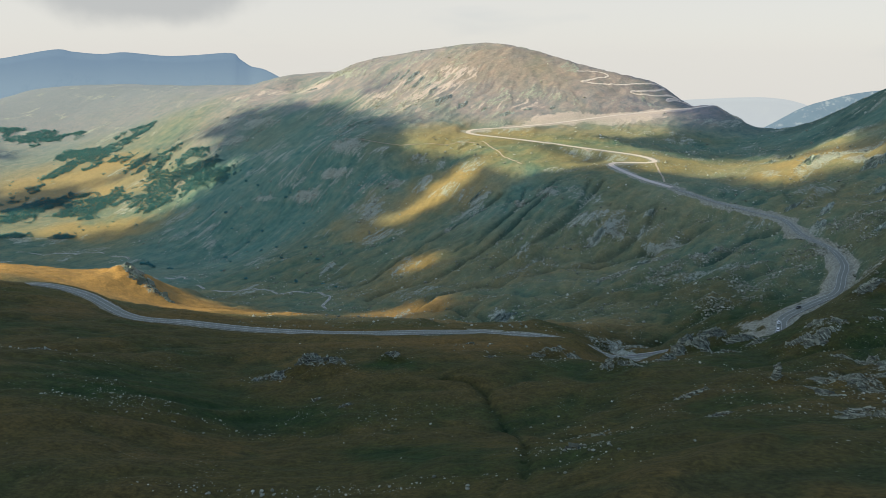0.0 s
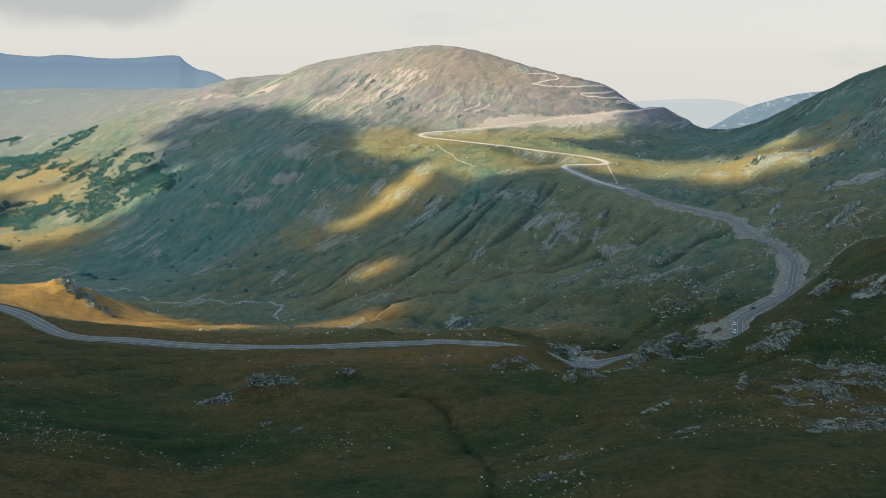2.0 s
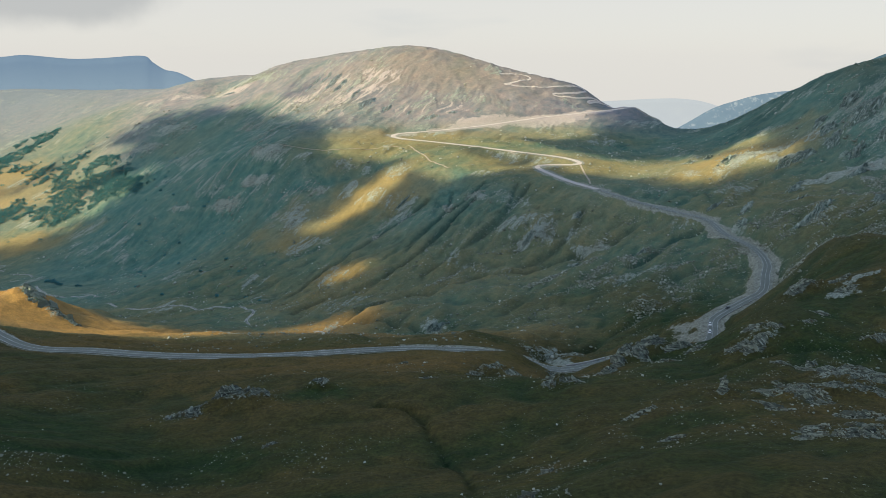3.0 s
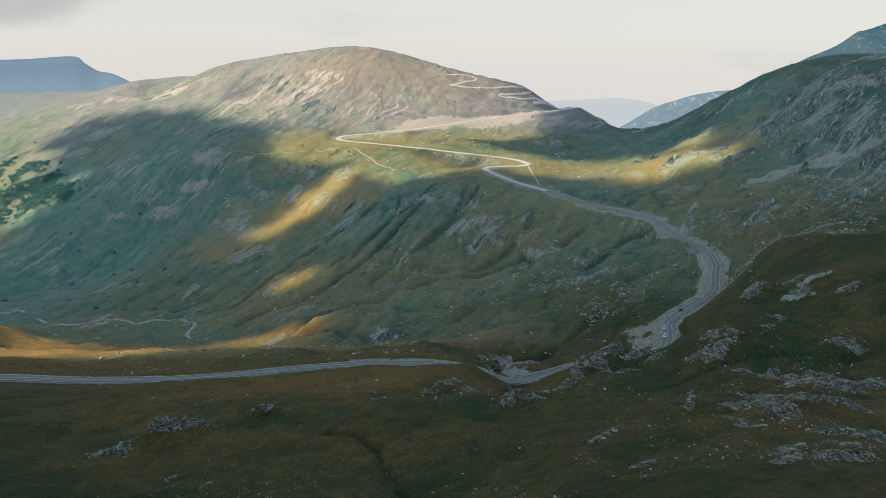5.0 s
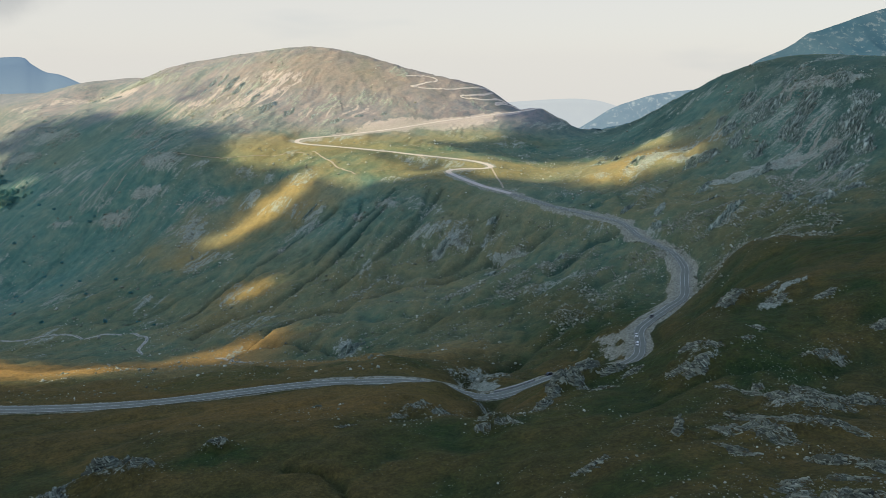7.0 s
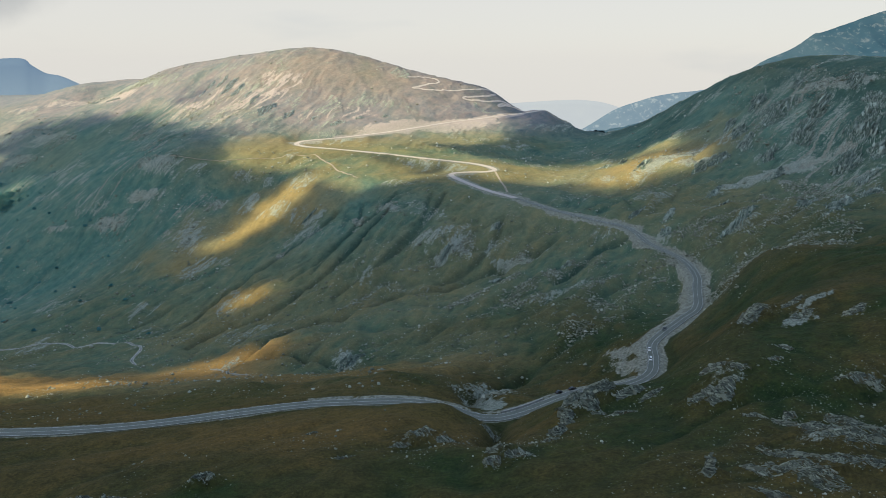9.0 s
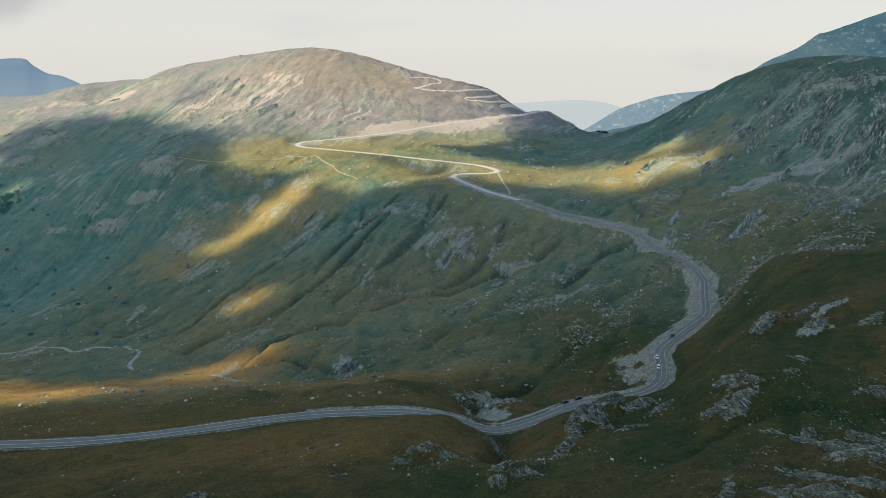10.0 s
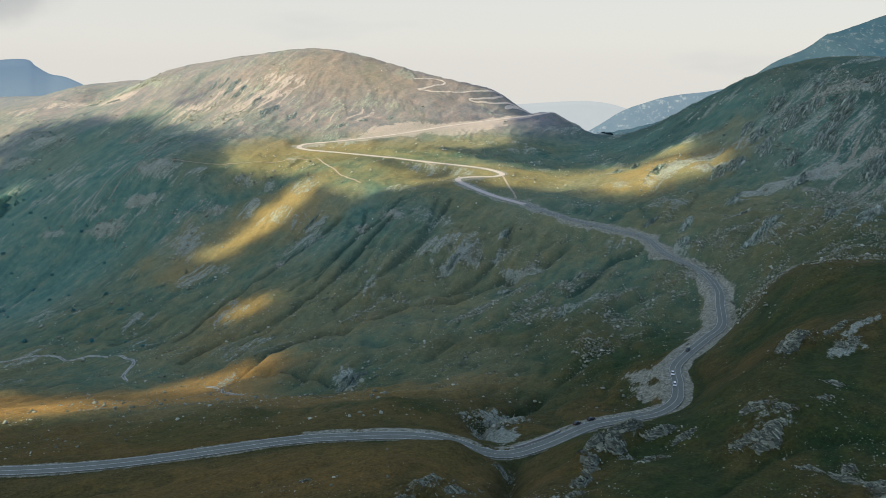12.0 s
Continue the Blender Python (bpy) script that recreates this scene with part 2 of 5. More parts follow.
def plain_material(name, colour, rough=0.6, metal=0.0, spread=0.12, scale=3.0):
    m, n, l, b = material(name)
    co = n.new("ShaderNodeTexCoord").outputs["Object"]
    f = noise_node(n, l, scale, 4, 0.6, co)
    lo = tuple(c * (1 - spread) for c in colour)
    hi = tuple(min(1, c * (1 + spread)) for c in colour)
    l.new(ramp(n, l, f, [(0.3, lo), (0.7, hi)]), b.inputs["Base Color"])
    b.inputs["Roughness"].default_value = rough
    b.inputs["Metallic"].default_value = metal
    return m


def slab_material(name, dark, light):
    """Bare bedded rock: each slab its own grey, with thin beds and lichen."""
    m, n, l, b = material(name)
    co = n.new("ShaderNodeTexCoord").outputs["Object"]
    own = n.new("ShaderNodeNewGeometry").outputs["Random Per Island"]
    grain = noise_node(n, l, 1.3, 7, 0.8, co, 0.4)
    tone = calc(n, l, "ADD", calc(n, l, "MULTIPLY", own, 0.55), calc(n, l, "MULTIPLY", grain, 0.75))
    between = tuple((p + q) * 0.42 for p, q in zip(dark, light))
    c = ramp(n, l, tone, [(0.30, dark), (0.62, between), (0.95, light)])
    c = mix(n, l, calc(n, l, "MULTIPLY", step(n, l, noise_node(n, l, 0.7, 6, 0.7, co), 0.52, 0.66), 0.45), c, (0.060, 0.070, 0.048))
    l.new(c, b.inputs["Base Color"])
    b.inputs["Roughness"].default_value = 0.9
    bump(n, l, grain, 0.8, 0.35, b)
    return m


MAT_GROUND = ground_material()
MAT_SLAB = slab_material("bare_grey_schist", (0.026, 0.036, 0.029), (0.37, 0.40, 0.335))
MAT_SLAB_GREEN = slab_material("weathered_green_grey_schist", (0.060, 0.094, 0.080), (0.38, 0.43, 0.37))
# hill crags: haze and their shaded sides put into the rock as blue
MAT_SLAB_MOOR = slab_material("haze_blue_schist", (0.16, 0.22, 0.22), (0.44, 0.48, 0.46))
MAT_ASPHALT = asphalt_material()
MAT_LINE = plain_material("worn_road_paint", (0.48, 0.475, 0.45), 0.7, 0.0, 0.3, 0.6)

MAT_ROCK = bedded_rock_material("bedded_grey_schist", (0.024, 0.036, 0.016), (0.066, 0.050, 0.020), 0.90, (0.80, 0.86, 0.72))
MAT_ROCK_GREEN = bedded_rock_material("schist_in_green_turf", (0.046, 0.086, 0.066), (0.082, 0.116, 0.082), 0.72, (0.66, 0.80, 0.64))
# the tint gives hill rock the blue of haze and shaded faces
MAT_ROCK_MOOR = bedded_rock_material("schist_in_dry_moor", (0.150, 0.130, 0.104), (0.230, 0.185, 0.160), 0.80, (1.0, 1.20, 1.20))
MAT_EARTH = rock_material("pale_pinkish_gravel", (0.30, 0.26, 0.235), (0.58, 0.51, 0.47))
MAT_BED = rock_material("pale_stream_gravel", (0.16, 0.16, 0.14), (0.42, 0.41, 0.37))
MAT_TRACK = rock_material("trodden_pale_earth", (0.22, 0.18, 0.13), (0.40, 0.34, 0.27))
MAT_CONCRETE = plain_material("weathered_concrete", (0.36, 0.35, 0.33), 0.85)
MAT_STEEL = plain_material("dull_galvanised_steel", (0.42, 0.43, 0.44), 0.45, 0.8)
MAT_GLASS = plain_material("dark_car_glass", (0.02, 0.022, 0.025), 0.08, 0.0)
MAT_TYRE = plain_material("black_rubber", (0.02, 0.02, 0.02), 0.85)
MAT_RIM = plain_material("silver_alloy", (0.55, 0.55, 0.56), 0.3, 0.9)
MAT_LAMP = plain_material("clear_lamp_glass", (0.75, 0.75, 0.72), 0.15)
MAT_TAIL = plain_material("red_lamp_glass", (0.35, 0.015, 0.012), 0.2)
MAT_TRIM = plain_material("black_plastic_trim", (0.025, 0.025, 0.027), 0.6)


def loose_stone_material():
    m, n, l, b = material("loose_pale_stones")
    g = n.new("ShaderNodeNewGeometry")
    co = n.new("ShaderNodeTexCoord").outputs["Object"]
    c = ramp(n, l, g.outputs["Random Per Island"], [(0.0, (0.09, 0.098, 0.072)), (0.5, (0.20, 0.208, 0.16)), (0.8, (0.28, 0.295, 0.24)), (1.0, (0.48, 0.49, 0.42))])
    c = mix(n, l, calc(n, l, "MULTIPLY", noise_node(n, l, 1.5, 4, 0.6, co), 0.4), c, (0.16, 0.165, 0.13))
    l.new(c, b.inputs["Base Color"])
    b.inputs["Roughness"].default_value = 0.9
    return m


def boulder_material():
    m, n, l, b = material("lichened_grey_boulder")
    g = n.new("ShaderNodeObjectInfo")
    co = n.new("ShaderNodeTexCoord").outputs["Object"]
    c = ramp(n, l, g.outputs["Random"], [(0.0, (0.08, 0.088, 0.074)), (0.6, (0.15, 0.155, 0.13)), (1.0, (0.28, 0.28, 0.235))])
    c = mix(n, l, step(n, l, noise_node(n, l, 1.7, 5, 0.65, co), 0.5, 0.7), c, (0.15, 0.15, 0.12))
    l.new(c, b.inputs["Base Color"])
    b.inputs["Roughness"].default_value = 0.9
    bump(n, l, noise_node(n, l, 3.0, 5, 0.7, co), 0.7, 0.2, b)
    return m


def leaf_material():
    m, n, l, b = material("dwarf_pine_needles")
    g = n.new("ShaderNodeNewGeometry")
    # needles lean to teal, with distance haze mixed into their colour
    c = ramp(n, l, g.outputs["Random Per Island"], [(0.0, (0.026, 0.120, 0.130)), (0.6, (0.042, 0.165, 0.172)), (1.0, (0.070, 0.190, 0.185))])
    l.new(c, b.inputs["Base Color"])
    b.inputs["Roughness"].default_value = 0.8
    return m


def water_material():
    m, n, l, b = material("shallow_stream_water")
    co = n.new("ShaderNodeTexCoord").outputs["Object"]
    l.new(ramp(n, l, noise_node(n, l, 0.5, 5, 0.7, co), [(0.35, (0.10, 0.11, 0.10)), (0.65, (0.34, 0.33, 0.30))]), b.inputs["Base Color"])
    b.inputs["Roughness"].default_value = 0.16
    b.inputs["IOR"].default_value = 1.33
    bump(n, l, noise_node(n, l, 2.5, 3, 0.6, co), 0.4, 0.1, b)
    return m


def cloud_material():
    m, n, l, b = material("cloud_vapour")
    d = n.new("ShaderNodeBsdfDiffuse")
    t = n.new("ShaderNodeBsdfTranslucent")
    a = n.new("ShaderNodeMixShader")
    d.inputs["Color"].default_value = (0.85, 0.85, 0.86, 1)
    t.inputs["Color"].default_value = (0.42, 0.45, 0.50, 1)
    a.inputs[0].default_value = 0.5
    l.new(d.outputs[0], a.inputs[1])
    l.new(t.outputs[0], a.inputs[2])
    out = [q for q in n if q.type == "OUTPUT_MATERIAL"][0]
    l.new(a.outputs[0], out.inputs[0])
    n.remove(b)
    return m


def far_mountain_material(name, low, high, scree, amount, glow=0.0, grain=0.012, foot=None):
    # haze is part of these colours; glow makes it shine by itself
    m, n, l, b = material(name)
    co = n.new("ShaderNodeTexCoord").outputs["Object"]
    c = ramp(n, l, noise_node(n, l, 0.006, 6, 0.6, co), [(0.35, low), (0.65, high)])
    # paler haze painted in towards the foot
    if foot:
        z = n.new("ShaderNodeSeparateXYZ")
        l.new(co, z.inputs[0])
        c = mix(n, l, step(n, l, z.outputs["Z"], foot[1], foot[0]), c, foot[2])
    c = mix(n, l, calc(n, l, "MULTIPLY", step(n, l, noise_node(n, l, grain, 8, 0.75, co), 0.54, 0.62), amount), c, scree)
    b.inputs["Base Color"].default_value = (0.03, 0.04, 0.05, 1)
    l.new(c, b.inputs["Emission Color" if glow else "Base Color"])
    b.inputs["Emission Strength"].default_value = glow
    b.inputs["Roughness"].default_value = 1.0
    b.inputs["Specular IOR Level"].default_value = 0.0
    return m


MAT_STONES = loose_stone_material()
MAT_BOULDER = boulder_material()
MAT_LEAF = leaf_material()
MAT_WATER = water_material()
MAT_CLOUD = cloud_material()

# ---- the lie of the land ----
# Crests, spurs, hollows and stream beds by which the land is shaped, in metres.
SHELF = [(-98, 188, 202), (-81, 204, 190), (-62, 198, 184), (-33, 219, 181), (11, 150, 206), (33, 165, 199), (53, 190, 192), (62, 138, 221),
         (103, 162, 210), (121, 172, 207), (59, 241, 180), (113, 214, 194), (143, 219, 192), (183, 230, 188), (217, 253, 189)]
SHELF_EDGE = [(-153, 248, 189), (-72, 258, 173), (-50, 259, 176), (-22, 271, 175), (39, 270, 174), (13, 309, 165), (-33, 304, 167), (50, 297, 167),
              (69, 261, 177), (46, 334, 157), (57, 336, 155.6), (70, 338, 155.2), (80, 330, 151), (102, 325, 149), (92, 312, 153), (84, 300, 158), (100, 303, 160), (114, 318, 157), (122, 318, 160), (128, 319, 163.5), (142, 322, 166), (119, 299, 167), (132, 287, 171), (150, 318, 166), (165, 330, 160)]
EAST_BENCH = [(171, 287, 185), (190, 323, 181), (228, 319, 188), (219, 339, 183), (170, 323, 168), (256, 330, 195), (303, 440, 179), (347, 420, 188),
              (210, 360, 160), (250, 400, 155), (290, 450, 155), (185, 350, 153), (320, 330, 206), (420, 300, 232)]
NEAR_RISE = [(0, 60, 238), (0, -100, 266), (-160, 110, 226), (160, 90, 236), (-260, 200, 205), (300, 200, 222), (-420, 300, 190), (-150, -100, 262), (200, -100, 270)]
WEST_SPUR = [(-278, 575, 120), (-294, 570, 117), (-240, 565, 97), (-219, 560, 90), (-320, 520, 134), (-359, 540, 134), (-156, 540, 94), (-96, 520, 98),
             (-36, 500, 106), (-261, 520, 114), (-443, 560, 133), (-180, 460, 125), (-100, 440, 122), (-300, 420, 160), (-420, 430, 165)]
RAVINE = [(113, 463, 111), (120, 420, 118), (108, 385, 126), (141, 446, 110), (60, 500, 100), (41, 520, 92), (0, 570, 78), (-48, 606, 63), (-80, 615, 61),
          (10, 440, 124), (60, 425, 130), (-40, 440, 124)]
NORTH_BANK = [(187, 457, 117), (188, 479, 114), (237, 504, 122), (220, 488, 124), (214, 572, 119), (161, 595, 103), (209, 630, 115), (202, 668, 99),
              (237, 680, 117), (176, 736, 109), (109, 693, 87), (65, 597, 87), (58, 628, 83), (-4, 593, 81), (-17, 637, 70), (26, 657, 73)]
STREAM_BED = [(-104, 620, 60), (-117, 660, 55), (-138, 720, 46), (-193, 740, 38), (-270, 780, 29), (-317, 800, 25), (-423, 900, 10), (-476, 950, 3),
              (-560, 1000, -6), (-760, 1050, -14), (-1100, 1100, -20), (-240, 690, 48), (-320, 700, 46), (-460, 760, 40), (-620, 820, 30)]
HILL_FOOT = [(-108, 780, 46), (-210, 864, 42), (-321, 1011, 12), (-112, 964, 80), (49, 908, 114), (86, 854, 118), (117, 829, 126), (-215, 1067, 82),
             (-323, 1098, 60), (-172, 1078, 114), (-158, 1122, 152), (-228, 1200, 141), (-20, 830, 82), (-513, 1388, 88), (-51, 965, 92)]
SADDLE = [(326, 900, 149), (360, 830, 150), (397, 1000, 153), (460, 1150, 160), (375, 1180, 172), (220, 1000, 153), (151, 950, 148), (115, 1000, 160),
          (54, 960, 138), (388, 757, 160), (404, 785, 160), (490, 1000, 170), (577, 1370, 143), (350, 640, 152), (300, 620, 136)]
HILL_FACE = [(-288, 1560, 223), (-144, 1490, 256), (-55, 1380, 240), (40, 1380, 266), (140, 1345, 248), (204, 1300, 226), (285, 1320, 230), (112, 1262, 211),
             (-28, 1290, 221), (-130, 1290, 193), (377, 1340, 217), (449, 1350, 200), (-353, 1711, 216), (-173, 1468, 234), (640, 1450, 140), (560, 1460, 142)]
HILL_CREST = [(-697, 2000, 206), (-507, 1850, 216), (-378, 1750, 239), (-226, 1650, 267), (-75, 1550, 295), (10, 1500, 307), (92, 1460, 310), (141, 1440, 301),
              (223, 1430, 282), (277, 1430, 270), (351, 1420, 255), (424, 1400, 238), (501, 1390, 194), (583, 1370, 143), (80, 1800, 250), (400, 1700, 190)]
EAST_CREST = [(610, 1340, 141), (637, 1280, 150), (656, 1200, 188), (673, 1100, 240), (677, 1000, 277), (675, 920, 294), (682, 860, 299), (724, 820, 301),
              (789, 780, 301), (900, 700, 310), (800, 1000, 270), (850, 1300, 200), (1000, 900, 290)]
EAST_FACE = [(430, 816, 178), (482, 810, 188), (489, 717, 200), (534, 700, 224), (607, 746, 274), (425, 548, 186), (379, 600, 170), (416, 547, 187),
             (523, 615, 208), (436, 779, 182), (600, 600, 250), (520, 450, 232), (640, 450, 275), (560, 1100, 182), (580, 950, 225), (600, 300, 275)]
WEST_SLOPE = [(-1034, 1950, 142), (-1023, 1750, 88), (-799, 1800, 133), (-776, 1500, 58), (-606, 1550, 113), (-934, 1450, 30), (-739, 1300, 3), (-535, 1200, 5),
              (-756, 1150, -10), (-572, 1650, 166), (-413, 1550, 186), (-1144, 1500, 58), (-1319, 2300, 185), (-984, 2250, 204), (-635, 2100, 208)]
FAR_LAND = [(-1433, 2300, 153), (-1900, 2200, 60), (-900, 2700, 120), (-300, 2300, 130), (300, 2100, 100), (700, 1900, 60), (1100, 1600, 70), (1000, 1250, 150),
            (1300, 1000, 230), (1500, 400, 250), (1600, 1700, 60), (-1500, 1000, 0), (-1300, 500, 130), (-1500, 0, 150), (-700, 100, 190), (1000, 0, 280)]


def lattice(ix, iy, seed):
    h = (ix.astype(np.int64) * 374761393 + iy.astype(np.int64) * 668265263 + seed * 1274126177) & 0xFFFFFFFF
    h = ((h ^ (h >> 13)) * 1274126177) & 0xFFFFFFFF
    return ((h ^ (h >> 16)) & 0xFFFF) / 65535.0 * 2 * math.pi


def perlin(x, y, seed=0):
    x0, y0 = np.floor(x), np.floor(y)
    fx, fy = x - x0, y - y0
    u, v = fx * fx * fx * (fx * (fx * 6 - 15) + 10), fy * fy * fy * (fy * (fy * 6 - 15) + 10)
    total = []
    for j in (0, 1):
        for i in (0, 1):
            a = lattice(x0 + i, y0 + j, seed)
            total.append(np.cos(a) * (fx - i) + np.sin(a) * (fy - j))
    low = total[0] + u * (total[1] - total[0])
    high = total[2] + u * (total[3] - total[2])
    return (low + v * (high - low)) * 1.4


def fractal(x, y, size, octaves, seed=0, gain=0.5, ridged=False):
    out, amp = np.zeros_like(x), 1.0
    for k in range(octaves):
        p = perlin(x / size + 17.3 * k, y / size - 9.1 * k, seed + k)
        out += amp * ((0.5 - np.abs(p)) * 2 if ridged else p)
        amp *= gain
        size *= 0.5
    return out


def smooth(v, lo, hi):
    s = np.clip((v - lo) / (hi - lo), 0, 1)
    return s * s * (3 - 2 * s)


class Land:
    """A thin plate bent over the crests and hollows."""

    def __init__(self, lines, stiff=0.00002):
        p = np.array([q for line in lines for q in line], float)
        self.c = p[:, :2] / 1000
        n = len(p)
        k = self.kernel(self.c, self.c) + stiff * np.eye(n)
        q = np.hstack([np.ones((n, 1)), self.c])
        a = np.vstack([np.hstack([k, q]), np.hstack([q.T, np.zeros((3, 3))])])
        self.w = np.linalg.solve(a, np.concatenate([p[:, 2], np.zeros(3)]))

    @staticmethod
    def kernel(a, b):
        d = ((a[:, None, :] - b[None, :, :]) ** 2).sum(-1)
        return d * np.log(d + 1e-9)

    def __call__(self, x, y):
        flat = np.stack([x.ravel(), y.ravel()], 1) / 1000
        out = np.empty(len(flat))
        for i in range(0, len(flat), 20000):
            part_ = flat[i:i + 20000]
            out[i:i + 20000] = self.kernel(part_, self.c) @ self.w[:-3] + self.w[-3] + part_ @ self.w[-2:]
        return out.reshape(x.shape)


# the pass road, from the western spur round the ravine, over the saddle and up the hill
ROAD_LOW = [(-420, 520, 124), (-340, 488, 134), (-280, 457, 146.5), (-235, 432, 148), (-190, 397, 146), (-152, 387, 146), (-109, 376, 146), (-60, 370, 146), (5, 372, 146),
            (34, 370, 145.5), (58, 366, 145), (76, 360, 143), (87, 354, 140.5), (99, 352, 138.5), (117, 358, 137), (144, 370, 136), (162, 373, 135.5),
            (182, 376, 135), (198, 385, 135), (209, 401, 135), (219, 420, 135), (233, 432, 136), (257, 449, 137)]
ROAD_MID = [(277, 463, 138.5), (297, 494, 139.5), (314, 522, 141), (323, 557, 143), (321, 603, 144), (329, 656, 145), (312, 689, 146), (286, 736, 148),
            (266, 797, 150), (243, 846, 152.5), (227, 920, 155), (231, 944, 156), (250, 948, 156.5), (277, 937, 158), (289, 952, 159), (272, 991, 161),
            (213, 1038, 164), (157, 1082, 167), (97, 1123, 170), (54, 1150, 172), (42, 1178, 173)]
ROAD_HIGH = [(57, 1200, 175), (104, 1200, 178), (195, 1211, 185), (299, 1256, 193), (376, 1280, 198), (446, 1300, 202), (506, 1328, 206)]
UPPER_ROAD = [(506, 1328), (505, 1350), (478, 1378), (450, 1375), (429, 1361), (436, 1372), (462, 1388), (448, 1387), (415, 1371), (379, 1359), (358, 1354), (362, 1362), (382, 1369), (414, 1385), (434, 1397),
              (420, 1403), (401, 1398), (365, 1388), (329, 1375), (290, 1360), (262, 1357), (275, 1366), (300, 1386), (324, 1409), (308, 1421), (278, 1409), (258, 1394)]

LAND = Land([SHELF, SHELF_EDGE, EAST_BENCH, NEAR_RISE, WEST_SPUR, RAVINE, NORTH_BANK, STREAM_BED, HILL_FOOT, SADDLE, HILL_FACE, HILL_CREST, EAST_CREST,
             EAST_FACE, WEST_SLOPE, FAR_LAND, ROAD_LOW[::2], ROAD_MID[::2], ROAD_HIGH[:8]])


def spline(points, spacing):
    """An even, smooth line through the points."""
    p = np.array(points, float)
    p = np.vstack([2 * p[0] - p[1], p, 2 * p[-1] - p[-2]])
    out = []
    for a, b, c, d in zip(p, p[1:], p[2:], p[3:]):
        t = np.linspace(0, 1, 24, endpoint=False)[:, None]
        out.append(0.5 * (2 * b + (c - a) * t + (2 * a - 5 * b + 4 * c - d) * t ** 2 + (3 * b - a - 3 * c + d) * t ** 3))
    out = np.vstack(out + [p[-2:-1]])
    s = np.concatenate([[0], np.cumsum(np.linalg.norm(np.diff(out, axis=0), axis=1))])
    at = np.arange(0, s[-1], spacing)
    return np.stack([np.interp(at, s, out[:, i]) for i in range(3)], 1)


ROAD = spline(ROAD_LOW + ROAD_MID + ROAD_HIGH, 2.0)


UPPER = np.array(UPPER_ROAD, float)
UPPER = spline(np.column_stack([UPPER, LAND(UPPER[:, 0], UPPER[:, 1])]), 2.5)


def near_line(x, y, line, reach):
    """Distance to a line and the line's height there, for places within reach."""
    dist, high = np.full(x.shape, 1e6), np.zeros(x.shape)
    for i in range(0, len(line), 12):
        seg = line[i:i + 13]
        lo, hi = seg[:, :2].min(0) - reach, seg[:, :2].max(0) + reach
        pick = np.nonzero((x > lo[0]) & (x < hi[0]) & (y > lo[1]) & (y < hi[1]))
        if not len(pick[0]):
            continue
        d = np.hypot(x[pick][:, None] - seg[None, :, 0], y[pick][:, None] - seg[None, :, 1])
        j = d.argmin(1)
        dd = d[np.arange(len(j)), j]
        better = dd < dist[pick]
        sub = tuple(q[better] for q in pick)
        dist[sub], high[sub] = dd[better], seg[j[better], 2]
    return dist, high


# gullies and stream beds cut into the slopes: depth, half-width, line
GULLIES = [
    (4.0, 7, [(266, 687), (240, 677), (202, 690), (156, 681), (127, 680), (105, 685), (72, 663), (34, 672), (9, 658), (-21, 618), (-37, 600)]),
    (3.4, 4.5, [(126, 841), (90, 804), (57, 770), (28, 746), (-5, 709), (-43, 684)]),
    (3.2, 4.5, [(76, 902), (33, 856), (-4, 825), (-38, 803), (-60, 786), (-95, 740)]),
    (3.5, 6, [(239, 761), (221, 733), (190, 707), (154, 694)]),
    (2.6, 4, [(150, 900), (120, 860), (85, 830), (40, 790)]),
    (2.8, 4, [(200, 860), (170, 810), (140, 780), (100, 745), (60, 720)]),
    (3.5, 7, [(325, 634), (289, 631), (259, 609), (230, 590)]),
    (5.0, 9, [(150, 452), (135, 438), (116, 420), (103, 408), (101, 390)]),
    (4.0, 7, [(97, 342), (90, 325), (80, 300), (74, 285)]),
    (2.5, 5, [(48, 520), (30, 560), (0, 585), (-40, 602)]),
    (2.2, 3.5, [(107, 899), (92, 844), (66, 812), (40, 779)]), (2.2, 3.5, [(187, 874), (162, 808), (133, 780), (118, 763)]), (2.6, 4, [(5, 726), (-24, 714), (-54, 713), (-79, 677)]),
    (1.8, 4, [(-89, 816), (-120, 798), (-152, 770)]), (0.9, 6, [(10, 1000), (-50, 930), (-90, 880), (-130, 810)]),
    (0.9, 7, [(-60, 1120), (-130, 1040), (-180, 960), (-220, 880)]),
    (0.9, 7, [(-140, 1250), (-220, 1130), (-280, 1040), (-330, 980)]),
    (1.3, 1.6, [(0, 250), (8, 245), (16, 234), (16, 222), (20, 209), (20, 200), (23, 188), (23, 173), (20, 150), (18, 134), (15, 113)]),
    (1.0, 1.3, [(18, 124), (12, 121), (9, 111), (7, 100)]),
    (1.0, 2.5, [(200, 250), (180, 262), (150, 262), (120, 250)])]
STREAM = [(-700, 1100), (-600, 1085), (-548, 1076), (-516, 1047), (-487, 1030), (-462, 985), (-430, 930), (-395, 890), (-359, 869), (-343, 877), (-303, 815), (-264, 780),
          (-207, 770), (-185, 745), (-161, 741), (-136, 724), (-120, 697), (-122, 665), (-108, 636), (-85, 622), (-55, 612), (-40, 596), (-36, 570), (-21, 545)]

